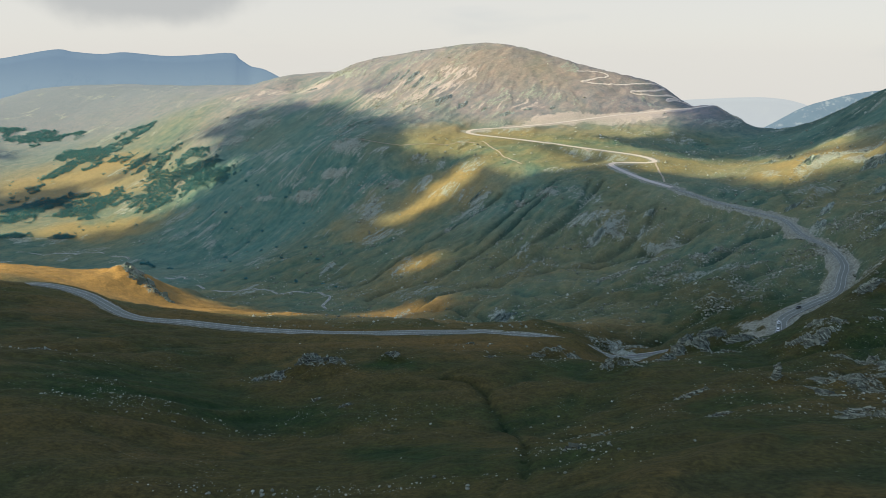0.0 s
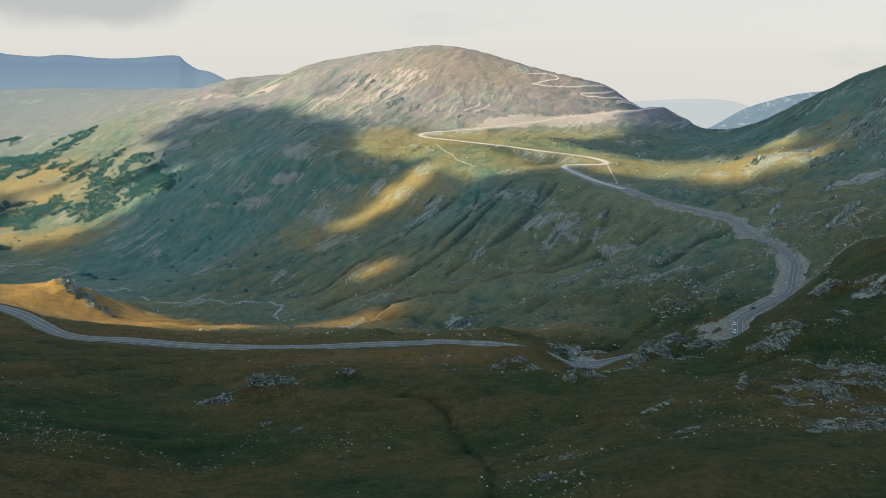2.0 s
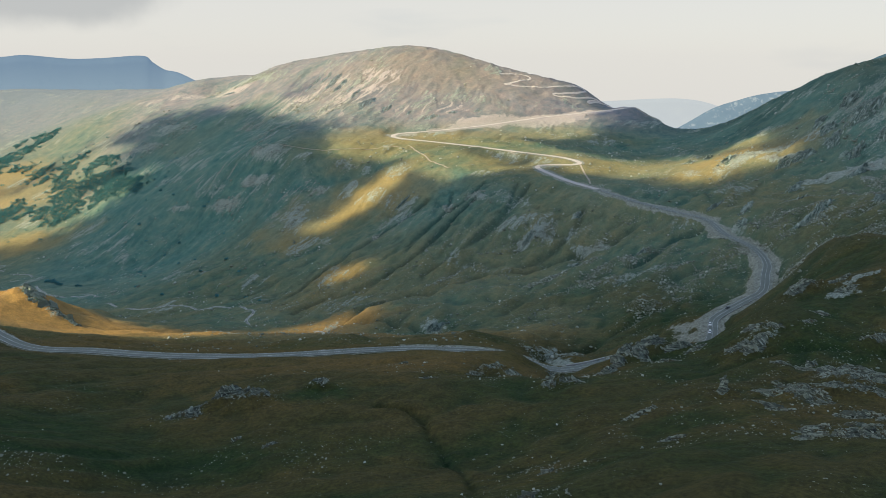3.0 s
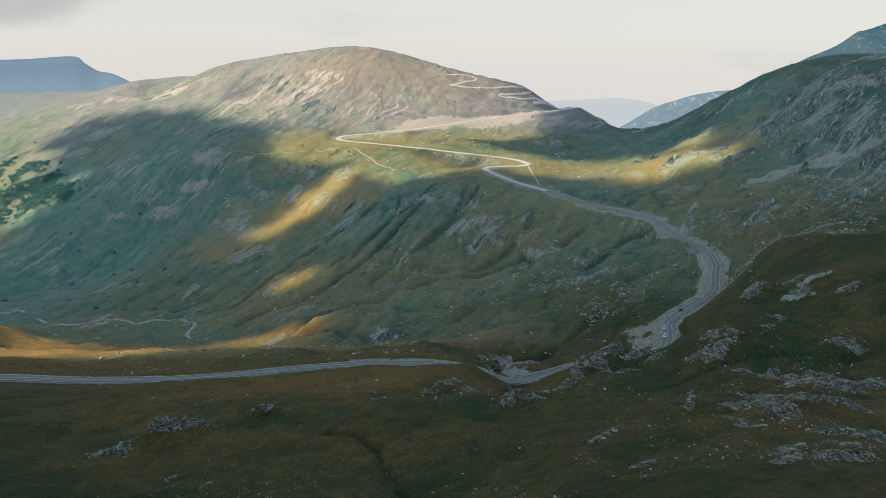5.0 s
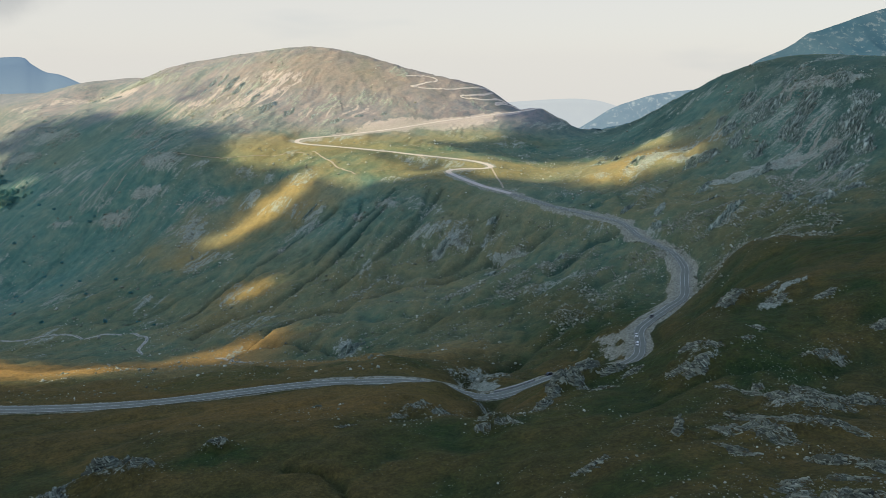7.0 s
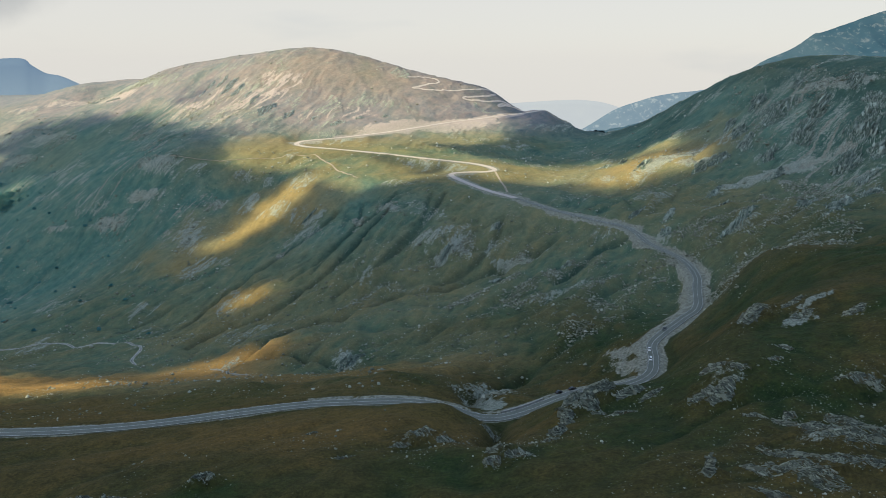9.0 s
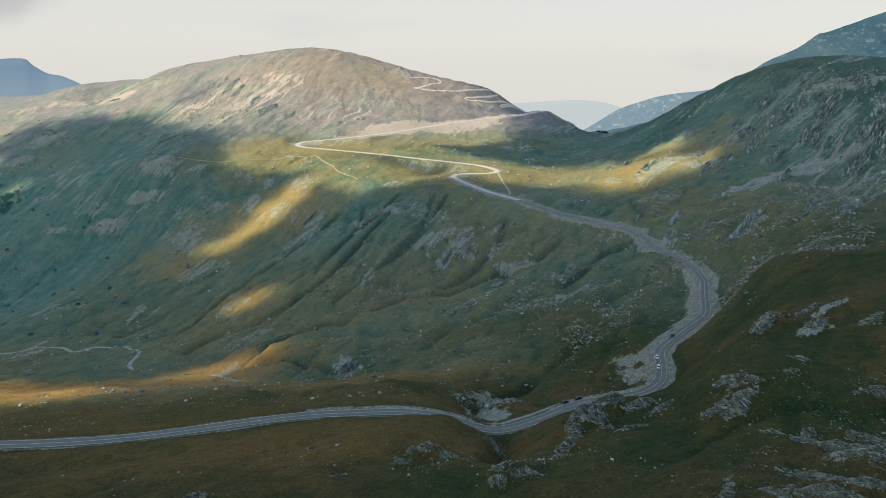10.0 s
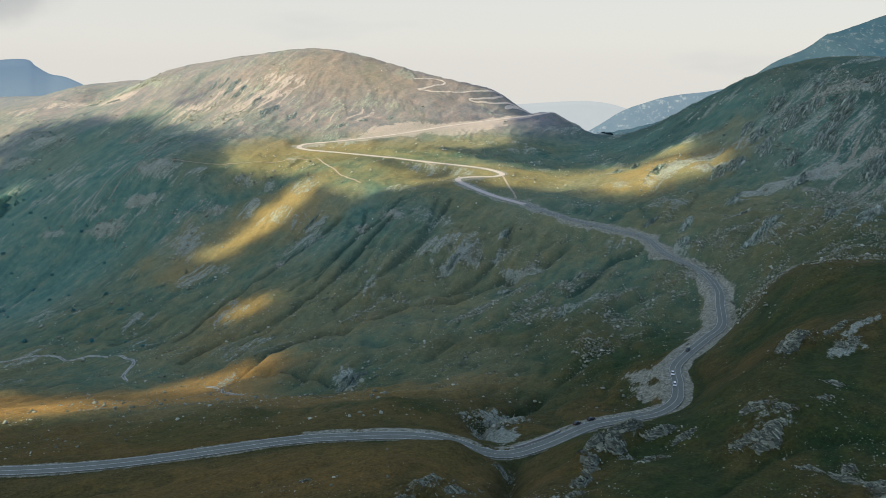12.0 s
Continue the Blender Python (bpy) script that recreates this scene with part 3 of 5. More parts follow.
# patches of living rock and of scree: x, y, half-length, half-width, turn in degrees, strength
CRAGS = [(113, 214, 5, 4, 0, .8), (122, 305, 18, 6, 25, .8), (160, 277, 18, 9, 20, .75), (165, 225, 24, 12, -28, .75), (138, 204, 18, 8, -30, .7), (213, 330, 22, 7, 35, .85), (-51, 260, 12, 7, 0, .8),
         (-22, 272, 6, 3, 0, .8), (52, 295, 14, 6, 20, .7), (72, 262, 8, 6, 50, .7), (204, 259, 12, 5, 10, .7), (-265, 572, 40, 10, -25, .8)]
SCREE = [(545, 690, 130, 50, 60, .52), (610, 820, 120, 70, 60, .38), (470, 560, 90, 40, 40, .5), (440, 800, 40, 25, 20, .8), (475, 800, 40, 22, 30, .8),
         (-40, 1340, 120, 40, 60, .5), (-120, 1360, 80, 40, 40, .45), (-250, 1600, 160, 30, -40, .7), (-170, 1272, 75, 80, -50, .5),
         (-464, 1511, 56, 26, -40, .65), (-375, 1448, 67, 30, -34, .65), (-419, 1404, 45, 26, -34, .6), (-158, 1133, 53, 24, -39, .75), (-170, 1084, 37, 12, -30, .75), (-216, 1070, 39, 14, -32, .75),
         (-327, 1213, 38, 20, -45, .6), (-289, 1103, 30, 8, -24, .65), (-101, 966, 18, 40, -10, .7), (-73, 1024, 30, 8, -19, .65), (-35, 1063, 24, 18, -19, .6), (-28, 1006, 14, 23, -20, .7),
         (41, 998, 22, 20, 0, .6), (132, 850, 9, 30, 20, .75), (97, 852, 8, 22, 20, .7), (184, 740, 9, 26, 15, .8), (229, 752, 14, 7, 40, .7), (176, 741, 34, 9, 36, .9), (232, 682, 34, 7, -38, .9), (49, 906, 18, 6, 25, .95), (202, 668, 8, 8, 0, .9),
         (216, 565, 30, 12, 10, .62), (236, 570, 30, 10, 10, .6), (330, 605, 16, 26, 20, .6), (375, 553, 26, 10, 20, .6), (482, 647, 70, 14, -12, .95), (612, 722, 12, 40, 50, .95), (599, 751, 10, 40, 60, .9), (462, 748, 12, 26, 60, .95),
         (106, 390, 12, 22, 0, .9), (120, 418, 14, 20, 10, .75), (228, 317, 14, 6, 20, .7), (246, 329, 16, 4, 20, .8), (47, 546, 12, 30, -10, .7), (-39, 613, 10, 30, -20, .5)]


def ellipse(x, y, e, ragged=True):
    out = np.zeros_like(x)
    reach = 2.6 * max(e[2], e[3])
    near = np.nonzero(np.hypot(x - e[0], y - e[1]) < reach)
    out[near] = blot(x[near], y[near], e, ragged)
    return out


def blot(x, y, e, ragged):
    cx, cy, a, b, turn, s = e
    c, q = math.cos(radians(turn)), math.sin(radians(turn))
    grain = 0.9 * min(a, b)
    if not ragged:
        grain = grain * 1e-3 + 1
    x, y = x + 0.5 * grain * perlin(x / grain, y / grain, 201) + 0.3 * grain * perlin(x / grain * 2.7, y / grain * 2.7, 203), y + 0.5 * grain * perlin(x / grain, y / grain, 202) + 0.3 * grain * perlin(x / grain * 2.7, y / grain * 2.7, 204)
    u, v = (x - cx) * c + (y - cy) * q, -(x - cx) * q + (y - cy) * c
    return s * np.clip(1.6 - 1.2 * np.hypot(u / a, v / b), 0, 1)


def masks(x, y):
    crag, bare = np.zeros_like(x), np.zeros_like(x)
    for e in CRAGS:
        crag = np.maximum(crag, ellipse(x, y, e))
    for e in SCREE:
        bare = np.maximum(bare, np.minimum(1.0, 1.22 * ellipse(x, y, e)))
    return crag, bare


def ground_height(x, y):
    """The height of the ground and its masks at places x, y (arrays)."""
    z = LAND(x, y)
    away = smooth(np.hypot(x, y - 900), 1900, 3000)
    z = z + away * (-400 - z)
    crag, bare = masks(x, y)
    far = smooth(y, 450, 1000)
    road_off, _ = near_line(x, y, ROAD, 60)
    beck_off, _ = near_line(x, y, spline([(*q, 0) for q in STREAM], 2.0), 60)
    # the ground is smoother beside the road, along the stream and on the saddle
    calm = (0.25 + 0.75 * smooth(road_off, 6, 45)) * (0.3 + 0.7 * smooth(beck_off, 6, 50)) * (1 - 0.75 * ellipse(x, y, (300, 950, 220, 110, -25, 1.0), False)) * (1 - 0.6 * ellipse(x, y, (-200, 520, 280, 80, -10, 1.0), False))
    steep = smooth(y, 560, 760) * smooth(-np.abs(x + 0), -900, -300)
    east = smooth(x, 380, 520) * smooth(y, 250, 450)
    wx, wy = x + 14 * perlin(x / 90, y / 90, 40), y + 14 * perlin(x / 90, y / 90, 41)
    z = z + (1.6 + 1.0 * far) * fractal(wx, wy, 70, 3, 3)
    # hummocks with sharp hollows between them
    ku, kv = 0.8 * wx + 0.6 * wy, -0.6 * wx + 0.8 * wy
    knolls = np.abs(perlin(ku / 70, kv / 34, 101)) + 0.5 * np.abs(perlin(ku / 30, kv / 16, 102)) + 0.25 * np.abs(perlin(wx / 12, wy / 8, 103))
    even = (1 - 0.85 * smooth(y, 1080, 1260)) * (1 - 0.7 * east)
    z = z + (3.0 + 5.0 * smooth(y, 380, 480) * (1 - smooth(y, 700, 900))) * calm * even * (knolls - 0.45)
    z = z + (0.55 + 0.2 * far) * even * fractal(x, y, 16, 4, 9, 0.55)
    # ribs and runnels that run down the slopes
    across, along = 0.76 * wx - 0.65 * wy, 0.65 * wx + 0.76 * wy
    runnels = fractal(across, along * 0.3, 34, 5, 21, 0.6, True)
    z = z + (1.5 + 0.9 * (1 - smooth(y, 900, 1050))) * steep * (0.4 + 0.6 * smooth(x, -60, 80)) * calm * (np.clip(runnels, -0.6, 2) - 1.05)
    fall, side_ = 0.89 * wx + 0.45 * wy, 0.45 * wx - 0.89 * wy
    ribs = fractal(side_, fall * 0.4, 40, 6, 27, 0.62, True)
    z = z + 1.6 * east * (1 - 0.7 * smooth(z, 265, 295)) * calm * (ribs - 1.2)
    craggy = east * smooth(fractal(side_ * 1.6, fall * 0.7, 70, 4, 61, 0.6), 0.05, 0.55) * smooth(z, 165, 200) * (1 - smooth(z, 255, 285))
    z = z + 0.7 * craggy * (fractal(side_ * 1.3, fall, 15, 4, 63, 0.65, True) - 1.0)
    bare = np.maximum(bare, craggy * np.clip(0.16 * ribs, 0, 0.36))
    hill = smooth(y, 1080, 1250) * smooth(-np.abs(x + 60), -330, -140)
    streak = fractal(across, along * 0.18, 26, 5, 73, 0.6, True)
    face_ = 1 - 0.75 * smooth(x, 60, 160)
    z = z + 1.1 * hill * face_ * (streak - 1.1)
    bare = np.maximum(bare, hill * face_ * np.clip(0.32 * streak, 0, 0.60))
    slope_stone = smooth(y, 560, 700) * smooth(fractal(wx, wy, 70, 4, 81), 0.12, 0.5)
    bare = np.maximum(bare, slope_stone * np.clip(0.30 + 0.3 * runnels, 0, 0.7))
    rough = np.clip(crag * 1.3, 0, 1)
    z = z + rough * (1.0 + 1.6 * fractal(x * 1.5, y, 9, 4, 33, 0.6, True))
    z = z + (0.8 + 1.2 * far) * np.clip(bare - 0.3, 0, 1) * fractal(x, y, 12, 4, 35, 0.6, True)
    # dark growth and painted shade between the hummocks and along gullies
    rank_shade = 0.85 * smooth(-knolls, -0.30, -0.06) * smooth(y, 380, 460) * (1 - smooth(y, 850, 1000)) * smooth(calm, 0.3, 0.8)
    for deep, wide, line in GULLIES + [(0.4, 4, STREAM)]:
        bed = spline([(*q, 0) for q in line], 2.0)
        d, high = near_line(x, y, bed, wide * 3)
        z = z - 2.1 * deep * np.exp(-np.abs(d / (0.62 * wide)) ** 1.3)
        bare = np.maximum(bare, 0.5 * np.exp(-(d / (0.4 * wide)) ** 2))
        rank_shade = np.maximum(rank_shade, min(1.0, deep / 3) * np.exp(-(d / (0.9 * wide)) ** 2))
    d, high = near_line(x, y, ROAD, 40)
    hold = 1 - smooth(d, 5.0, 15 + 8 * far * (1 - smooth(y, 1290, 1330)) - 6 * smooth(y, 1290, 1330))
    z = z + hold * (high - 0.35 - z)
    bare = np.maximum(bare, np.clip(crag * 0.74, 0, 1))
    return z, bare, d, rank_shade


def steps(*runs):
    out = [runs[0][0]]
    for lo, hi, first, last in runs:
        s, step_ = lo, first
        while s < hi:
            k = (s - lo) / (hi - lo)
            s += first + (last - first) * k
            out.append(s)
    return np.array(out)


XS = np.concatenate([-steps((150, 420, 1.6, 2.6), (420, 1000, 2.6, 7), (1000, 4800, 7, 160))[::-1], steps((-148.4, 380, 1.6, 1.7), (380, 800, 1.8, 4), (800, 4800, 4, 170))])
YS = steps((-900, 100, 60, 4), (100, 420, 1.3, 1.6), (420, 800, 1.7, 2.6), (800, 1600, 2.7, 4.5), (1600, 4800, 5, 150))
GX, GY = np.meshgrid(XS, YS)
GZ, BARE, ROAD_DIST, RANK_SHADE = ground_height(GX, GY)


def sheet(name, x, y, z, mat, layers):
    rows, cols = x.shape
    verts = np.stack([x, y, z], -1).reshape(-1, 3)
    i = np.arange(rows * cols).reshape(rows, cols)
    faces = np.stack([i[:-1, :-1], i[:-1, 1:], i[1:, 1:], i[1:, :-1]], -1).reshape(-1, 4)
    me = bpy.data.meshes.new(name)
    me.vertices.add(len(verts))
    me.vertices.foreach_set("co", verts.ravel())
    me.loops.add(faces.size)
    me.loops.foreach_set("vertex_index", faces.ravel())
    me.polygons.add(len(faces))
    me.polygons.foreach_set("loop_start", np.arange(0, faces.size, 4))
    me.update(calc_edges=True)
    me.polygons.foreach_set("use_smooth", np.ones(len(faces), bool))
    for key, values in layers.items():
        me.attributes.new(key, "FLOAT", "POINT").data.foreach_set("value", values.ravel().astype(np.float32))
    me.materials.append(mat)
    return new(name, me)


# gravel banks beside the road, and the cuttings of the upper road
BANKS = [(240, 1240, 120, 16, 14, .95), (330, 1250, 80, 26, 16, .95), (295, 1225, 60, 18, 10, .8), (60, 1188, 40, 14, 20, .8), (245, 935, 40, 12, 0, .7), (197, 408, 10, 20, 10, .78), (204, 430, 8, 16, 30, .7), (112, 368, 26, 5, 25, .7),
         (-285, 1572, 66, 26, -40, .70), (-345, 1660, 66, 28, -40, .62), (-400, 1685, 60, 26, -10, .58), (-490, 1683, 60, 22, -10, .52), (-560, 1690, 110, 9, -30, .5), (424, 905, 18, 10, 20, .8), (442, 818, 26, 10, 30, .8)]


def road_bank(first, last, off, wide, seed):
    """A strip of gravel along the road, off metres to its left, fading at both ends."""
    a, b = (int(np.argmin(np.hypot(ROAD[:, 0] - q[0], ROAD[:, 1] - q[1]))) for q in (first, last))
    d = np.gradient(ROAD[:, :2], axis=0)
    d /= np.linalg.norm(d, axis=1, keepdims=True)
    line = ROAD[a:b + 1].copy()
    line[:, 0] -= d[a:b + 1, 1] * off
    line[:, 1] += d[a:b + 1, 0] * off
    away, _ = near_line(GX, GY, line, 40)
    return np.clip(1.35 - 0.8 * away / (0.62 * wide * np.clip(1.0 + 1.0 * fractal(GX, GY, 26, 3, seed), 0.3, 2)), 0, 1)


STRIPS = [((182, 376), (240, 437), -5, 4.0), ((198, 385), (257, 449), 7, 5.5), ((257, 449), (323, 557), 8, 6.5), ((240, 437), (329, 656), -6, 4.5), ((321, 590), (286, 736), 7, 6.0), ((329, 650), (290, 730), -7, 6.0),
          ((286, 736), (228, 915), 6, 6.5), ((286, 736), (228, 915), -6, 6.5), ((76, 360), (182, 376), 6, 2.6), ((15, 372), (88, 354), 5.5, 2.6), ((104, 1200), (446, 1300), -10, 10), ((104, 1200), (420, 1292), 8, 7)]
VERGE = 1.8 + 3.4 * smooth(GX, 95, 190) + 1.5 * smooth(GY, 700, 900) + 3.5 * smooth(GY, 950, 1150)
EARTH = np.clip(1.05 - np.clip(ROAD_DIST - 3.2, 0, 99) / (VERGE * (1 + 0.8 * fractal(GX, GY, 40, 2, 77))), 0, 1)
# pale scree that runs down the face of the hill and the eastern slope
CHUTE = fractal((0.76 * GX - 0.65 * GY) + 8 * perlin(GX / 50, GY / 50, 301), 0.14 * (0.65 * GX + 0.76 * GY), 15, 4, 303, 0.7, True)
for e in [(-10, 1330, 110, 70, 50, 1.0), (-110, 1370, 110, 60, 30, 0.9), (110, 1265, 90, 24, 10, 0.9), (-200, 1170, 90, 60, 30, 0.8), (-150, 1370, 130, 60, 30, 0.9), (-60, 1290, 90, 40, 40, 0.9), (-110, 1010, 60, 60, 30, 0.7), (40, 860, 70, 40, 40, 0.6)]:
    EARTH = np.maximum(EARTH, ellipse(GX, GY, e) * smooth(CHUTE, 1.0, 1.7) * 0.8)
SLIDE = fractal((0.45 * GX - 0.89 * GY) + 8 * perlin(GX / 50, GY / 50, 311), 0.16 * (0.89 * GX + 0.45 * GY), 22, 4, 313, 0.6, True)
for e in [(520, 640, 90, 34, 30, 0.9), (580, 770, 80, 40, 40, 0.8), (450, 820, 40, 26, 30, 1.0), (470, 560, 90, 26, 25, 0.8)]:
    EARTH = np.maximum(EARTH, ellipse(GX, GY, e) * smooth(SLIDE, 0.95, 1.7) * 0.9)
for e in [(488, 642, 55, 9, -8, 0.55), (425, 905, 16, 9, 20, 0.8), (455, 760, 12, 20, 60, 0.7), (606, 735, 8, 34, 55, 0.6), (400, 545, 30, 6, 20, 0.5)]:
    EARTH = np.maximum(EARTH, ellipse(GX, GY, e))
for bank in BANKS:
    EARTH = np.maximum(EARTH, ellipse(GX, GY, bank))
for k, strip in enumerate(STRIPS):
    EARTH = np.maximum(EARTH, 0.9 * road_bank(*strip, 400 + k))
# teal haze on the farther slopes, painted as a turf colour
HAZY_TURF = np.clip(0.55 + 0.9 * fractal(GX, GY, 140, 4, 52), 0, 1) * smooth(GY + 0.35 * GX, 740, 960) * (1 - 0.4 * smooth(GX, 120, 300))
HAZY_TURF = np.maximum(HAZY_TURF, 0.9 * smooth(GY - 0.9 * GX, 980, 1250) * (1 - smooth(GX, 0, 120)))
HAZY_TURF = np.maximum(HAZY_TURF, 0.80 * smooth(GX, 420, 540) * smooth(GY, 480, 640) * (1 - 0.75 * smooth(GZ, 262, 290)))
# brown grass on the hill; its pallor farther off is painted haze
HAZY_MOOR = np.maximum(smooth(GZ, 158, 200) * smooth(GY, 1080, 1230), 0.9 * smooth(GY + 0.35 * np.abs(GX + 100), 1330, 1520)) * np.clip(1.05 + 0.5 * fractal(GX, GY, 130, 3, 59), 0.6, 1)
HAZY_MOOR = HAZY_MOOR * (1 - 0.9 * ellipse(GX, GY, (-330, 1350, 210, 145, -45, 1.0))) * (1 - 0.7 * (1 - smooth(GX, -620, -440)) * (1 - smooth(GY, 1650, 1850)))
# teal tint is painted off sunlit ground here and onto the shaded slope below
HAZY_TURF = HAZY_TURF * (1 - 0.85 * ellipse(GX, GY, (70, 1120, 190, 100, 0, 1.0))) * (1 - 0.8 * ellipse(GX, GY, (115, 1020, 150, 80, -25, 1.0))) * (1 - 0.7 * (1 - smooth(GX, -560, -420)))
HAZY_MOOR = HAZY_MOOR * (1 - 0.85 * ellipse(GX, GY, (-260, 1270, 170, 110, -20, 1.0)))
HAZY_TURF = np.maximum(HAZY_TURF, ellipse(GX, GY, (-260, 1270, 170, 110, -20, 1.0)))
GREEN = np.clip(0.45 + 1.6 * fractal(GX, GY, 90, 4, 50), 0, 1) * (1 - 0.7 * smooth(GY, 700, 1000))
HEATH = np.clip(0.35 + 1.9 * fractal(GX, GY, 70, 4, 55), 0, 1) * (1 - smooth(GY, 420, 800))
# far ground: coloured paler than the near slopes in place of haze
FAR_TURF = smooth(GY + 60 * fractal(GX, GY, 130, 3, 66), 380, 620)
for e in [(-90, 150, 60, 28, 0, 1), (10, 318, 100, 34, 0, 1), (-110, 330, 120, 36, -8, 0.9), (-20, 250, 60, 12, 0, 0.9), (150, 215, 90, 46, -10, 0.8), (170, 150, 120, 40, 0, 0.7), (20, 235, 45, 16, 0, 1), (80, 205, 34, 20, 0, .8), (0, 185, 46, 14, 0, .7), (130, 180, 50, 20, 10, .8), (175, 262, 30, 12, 20, .9), (-40, 320, 80, 14, 0, .8)]:
    HEATH = np.maximum(HEATH * 0.97, ellipse(GX, GY, e))
for e in [(-46, 211, 24, 14, 0, 1), (-20, 264, 20, 9, 0, 1), (60, 152, 28, 12, 0, .9), (-115, 235, 44, 18, 0, .8), (132, 250, 22, 14, 0, .6), (92, 190, 22, 12, 0, .9), (215, 300, 30, 24, 0, .8), (180, 262, 26, 20, 0, .95), (270, 400, 40, 40, 0, .8), (250, 640, 40, 16, 0, .9)]:
    k = ellipse(GX, GY, e)
    GREEN, HEATH = np.maximum(GREEN, k), HEATH * (1 - k)
# dry grass, with sunlight's gold painted on under the gaps in the cloud
DRY_SUNLIT = 0.22 * smooth(GY, 450, 560) * np.clip(0.45 + 1.3 * fractal(GX, GY, 160, 3, 58), 0, 1)
# kept off the slope that lies in cloud shade
DRY_SUNLIT = DRY_SUNLIT * (1 - ellipse(GX, GY, (-230, 1120, 260, 220, 30, 1.0)))
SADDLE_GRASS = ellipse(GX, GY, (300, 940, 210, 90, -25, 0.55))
DRY_SUNLIT = np.maximum(DRY_SUNLIT * (1 - 0.8 * smooth(GX, 400, 520)) * (1 - HAZY_MOOR), SADDLE_GRASS)
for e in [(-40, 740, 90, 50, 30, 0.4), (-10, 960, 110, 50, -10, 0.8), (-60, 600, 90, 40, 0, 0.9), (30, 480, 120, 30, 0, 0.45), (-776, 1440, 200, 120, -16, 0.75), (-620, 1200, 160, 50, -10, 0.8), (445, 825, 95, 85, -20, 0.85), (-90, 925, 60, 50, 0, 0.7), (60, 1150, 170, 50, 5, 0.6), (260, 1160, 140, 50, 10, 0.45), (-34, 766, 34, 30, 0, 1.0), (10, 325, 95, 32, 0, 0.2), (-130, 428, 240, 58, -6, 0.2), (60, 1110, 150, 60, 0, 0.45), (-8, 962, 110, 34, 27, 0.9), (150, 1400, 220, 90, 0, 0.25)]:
    DRY_SUNLIT = np.maximum(DRY_SUNLIT, ellipse(GX, GY, e))
DRY_SUNLIT = np.maximum(DRY_SUNLIT, smooth(GY, 470, 520) * (1 - smooth(GY, 600, 640)) * (1 - smooth(GX, -40, 20)))
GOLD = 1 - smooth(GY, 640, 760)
# painted haze on the ground, growing with distance to the north-west
FAR_HAZE = 0.45 * smooth(GY - 0.45 * GX, 1820, 2100) + 0.45 * smooth(GY - 0.25 * GX, 1900, 2350)
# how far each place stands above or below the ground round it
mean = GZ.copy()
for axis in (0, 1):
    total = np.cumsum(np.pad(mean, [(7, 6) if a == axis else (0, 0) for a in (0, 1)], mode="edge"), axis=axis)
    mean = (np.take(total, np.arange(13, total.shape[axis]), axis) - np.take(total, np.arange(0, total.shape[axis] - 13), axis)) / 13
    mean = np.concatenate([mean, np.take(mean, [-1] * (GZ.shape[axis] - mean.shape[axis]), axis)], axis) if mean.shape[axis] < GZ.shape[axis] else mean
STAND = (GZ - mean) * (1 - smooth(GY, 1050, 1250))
# crests coloured paler and hollows darker, standing in for light and shade
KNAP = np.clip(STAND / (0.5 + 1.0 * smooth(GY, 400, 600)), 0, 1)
RANK_SHADE = np.maximum(RANK_SHADE, 0.7 * np.clip(-STAND / (0.8 + 2.2 * smooth(GY, 400, 600)) - 0.2, 0, 1))
# the cloud-shaded eastern slope is darkened in its colour as well
RANK_SHADE = np.maximum(RANK_SHADE, 0.75 * smooth(GX, 430, 580) * smooth(GY, 450, 600) * np.clip(0.8 + 1.2 * fractal(GX, GY, 120, 3, 540), 0, 1.2))
TURN_EAST = smooth(GX, 340, 440) * (1 - smooth(GY, 1000, 1200))
WARP_X, WARP_Y = GX + 14 * perlin(GX / 90, GY / 90, 40), GY + 14 * perlin(GX / 90, GY / 90, 41)
ACROSS = (1 - TURN_EAST) * (0.76 * WARP_X - 0.65 * WARP_Y) + TURN_EAST * (0.45 * WARP_X - 0.89 * WARP_Y)
ALONG = (1 - TURN_EAST) * (0.65 * WARP_X + 0.76 * WARP_Y) + TURN_EAST * (0.89 * WARP_X + 0.45 * WARP_Y)
ground = sheet("ground", GX, GY, GZ, MAT_GROUND, {"bare": BARE, "earth": EARTH, "green": GREEN, "heath": HEATH, "dry_sunlit": DRY_SUNLIT, "far_turf": FAR_TURF, "hazy_turf": HAZY_TURF, "hazy_moor": HAZY_MOOR, "rank_shade": RANK_SHADE * 0.9, "gold": GOLD, "knap": KNAP, "far_haze": FAR_HAZE, "across": ACROSS, "along": ALONG})
tagged(ground, "rolling alpine grassland with brown heath, scree and gullies", "ground", kind="structure")


def ribbon(name, line, left, right, lift, mat, thick=0.3):
    """A strip along a line, from left to right metres off it, with a skirt on both edges."""
    d = np.gradient(line[:, :2], axis=0)
    d /= np.linalg.norm(d, axis=1, keepdims=True)
    side = np.stack([-d[:, 1], d[:, 0]], 1)
    bm = bmesh.new()
    rings = []
    for p, s in zip(line, side):
        ring = [(left, -thick), (left, lift), (right, lift), (right, -thick)]
        rings.append([bm.verts.new((p[0] + s[0] * o, p[1] + s[1] * o, p[2] + h)) for o, h in ring])
    for a, b in zip(rings, rings[1:]):
        for k in range(3):
            bm.faces.new((a[k], b[k], b[k + 1], a[k + 1]))
    bmesh.ops.recalc_face_normals(bm, faces=bm.faces)
    me = bpy.data.meshes.new(name)
    bm.to_mesh(me)
    bm.free()
    me.materials.append(mat)
    return new(name, me)


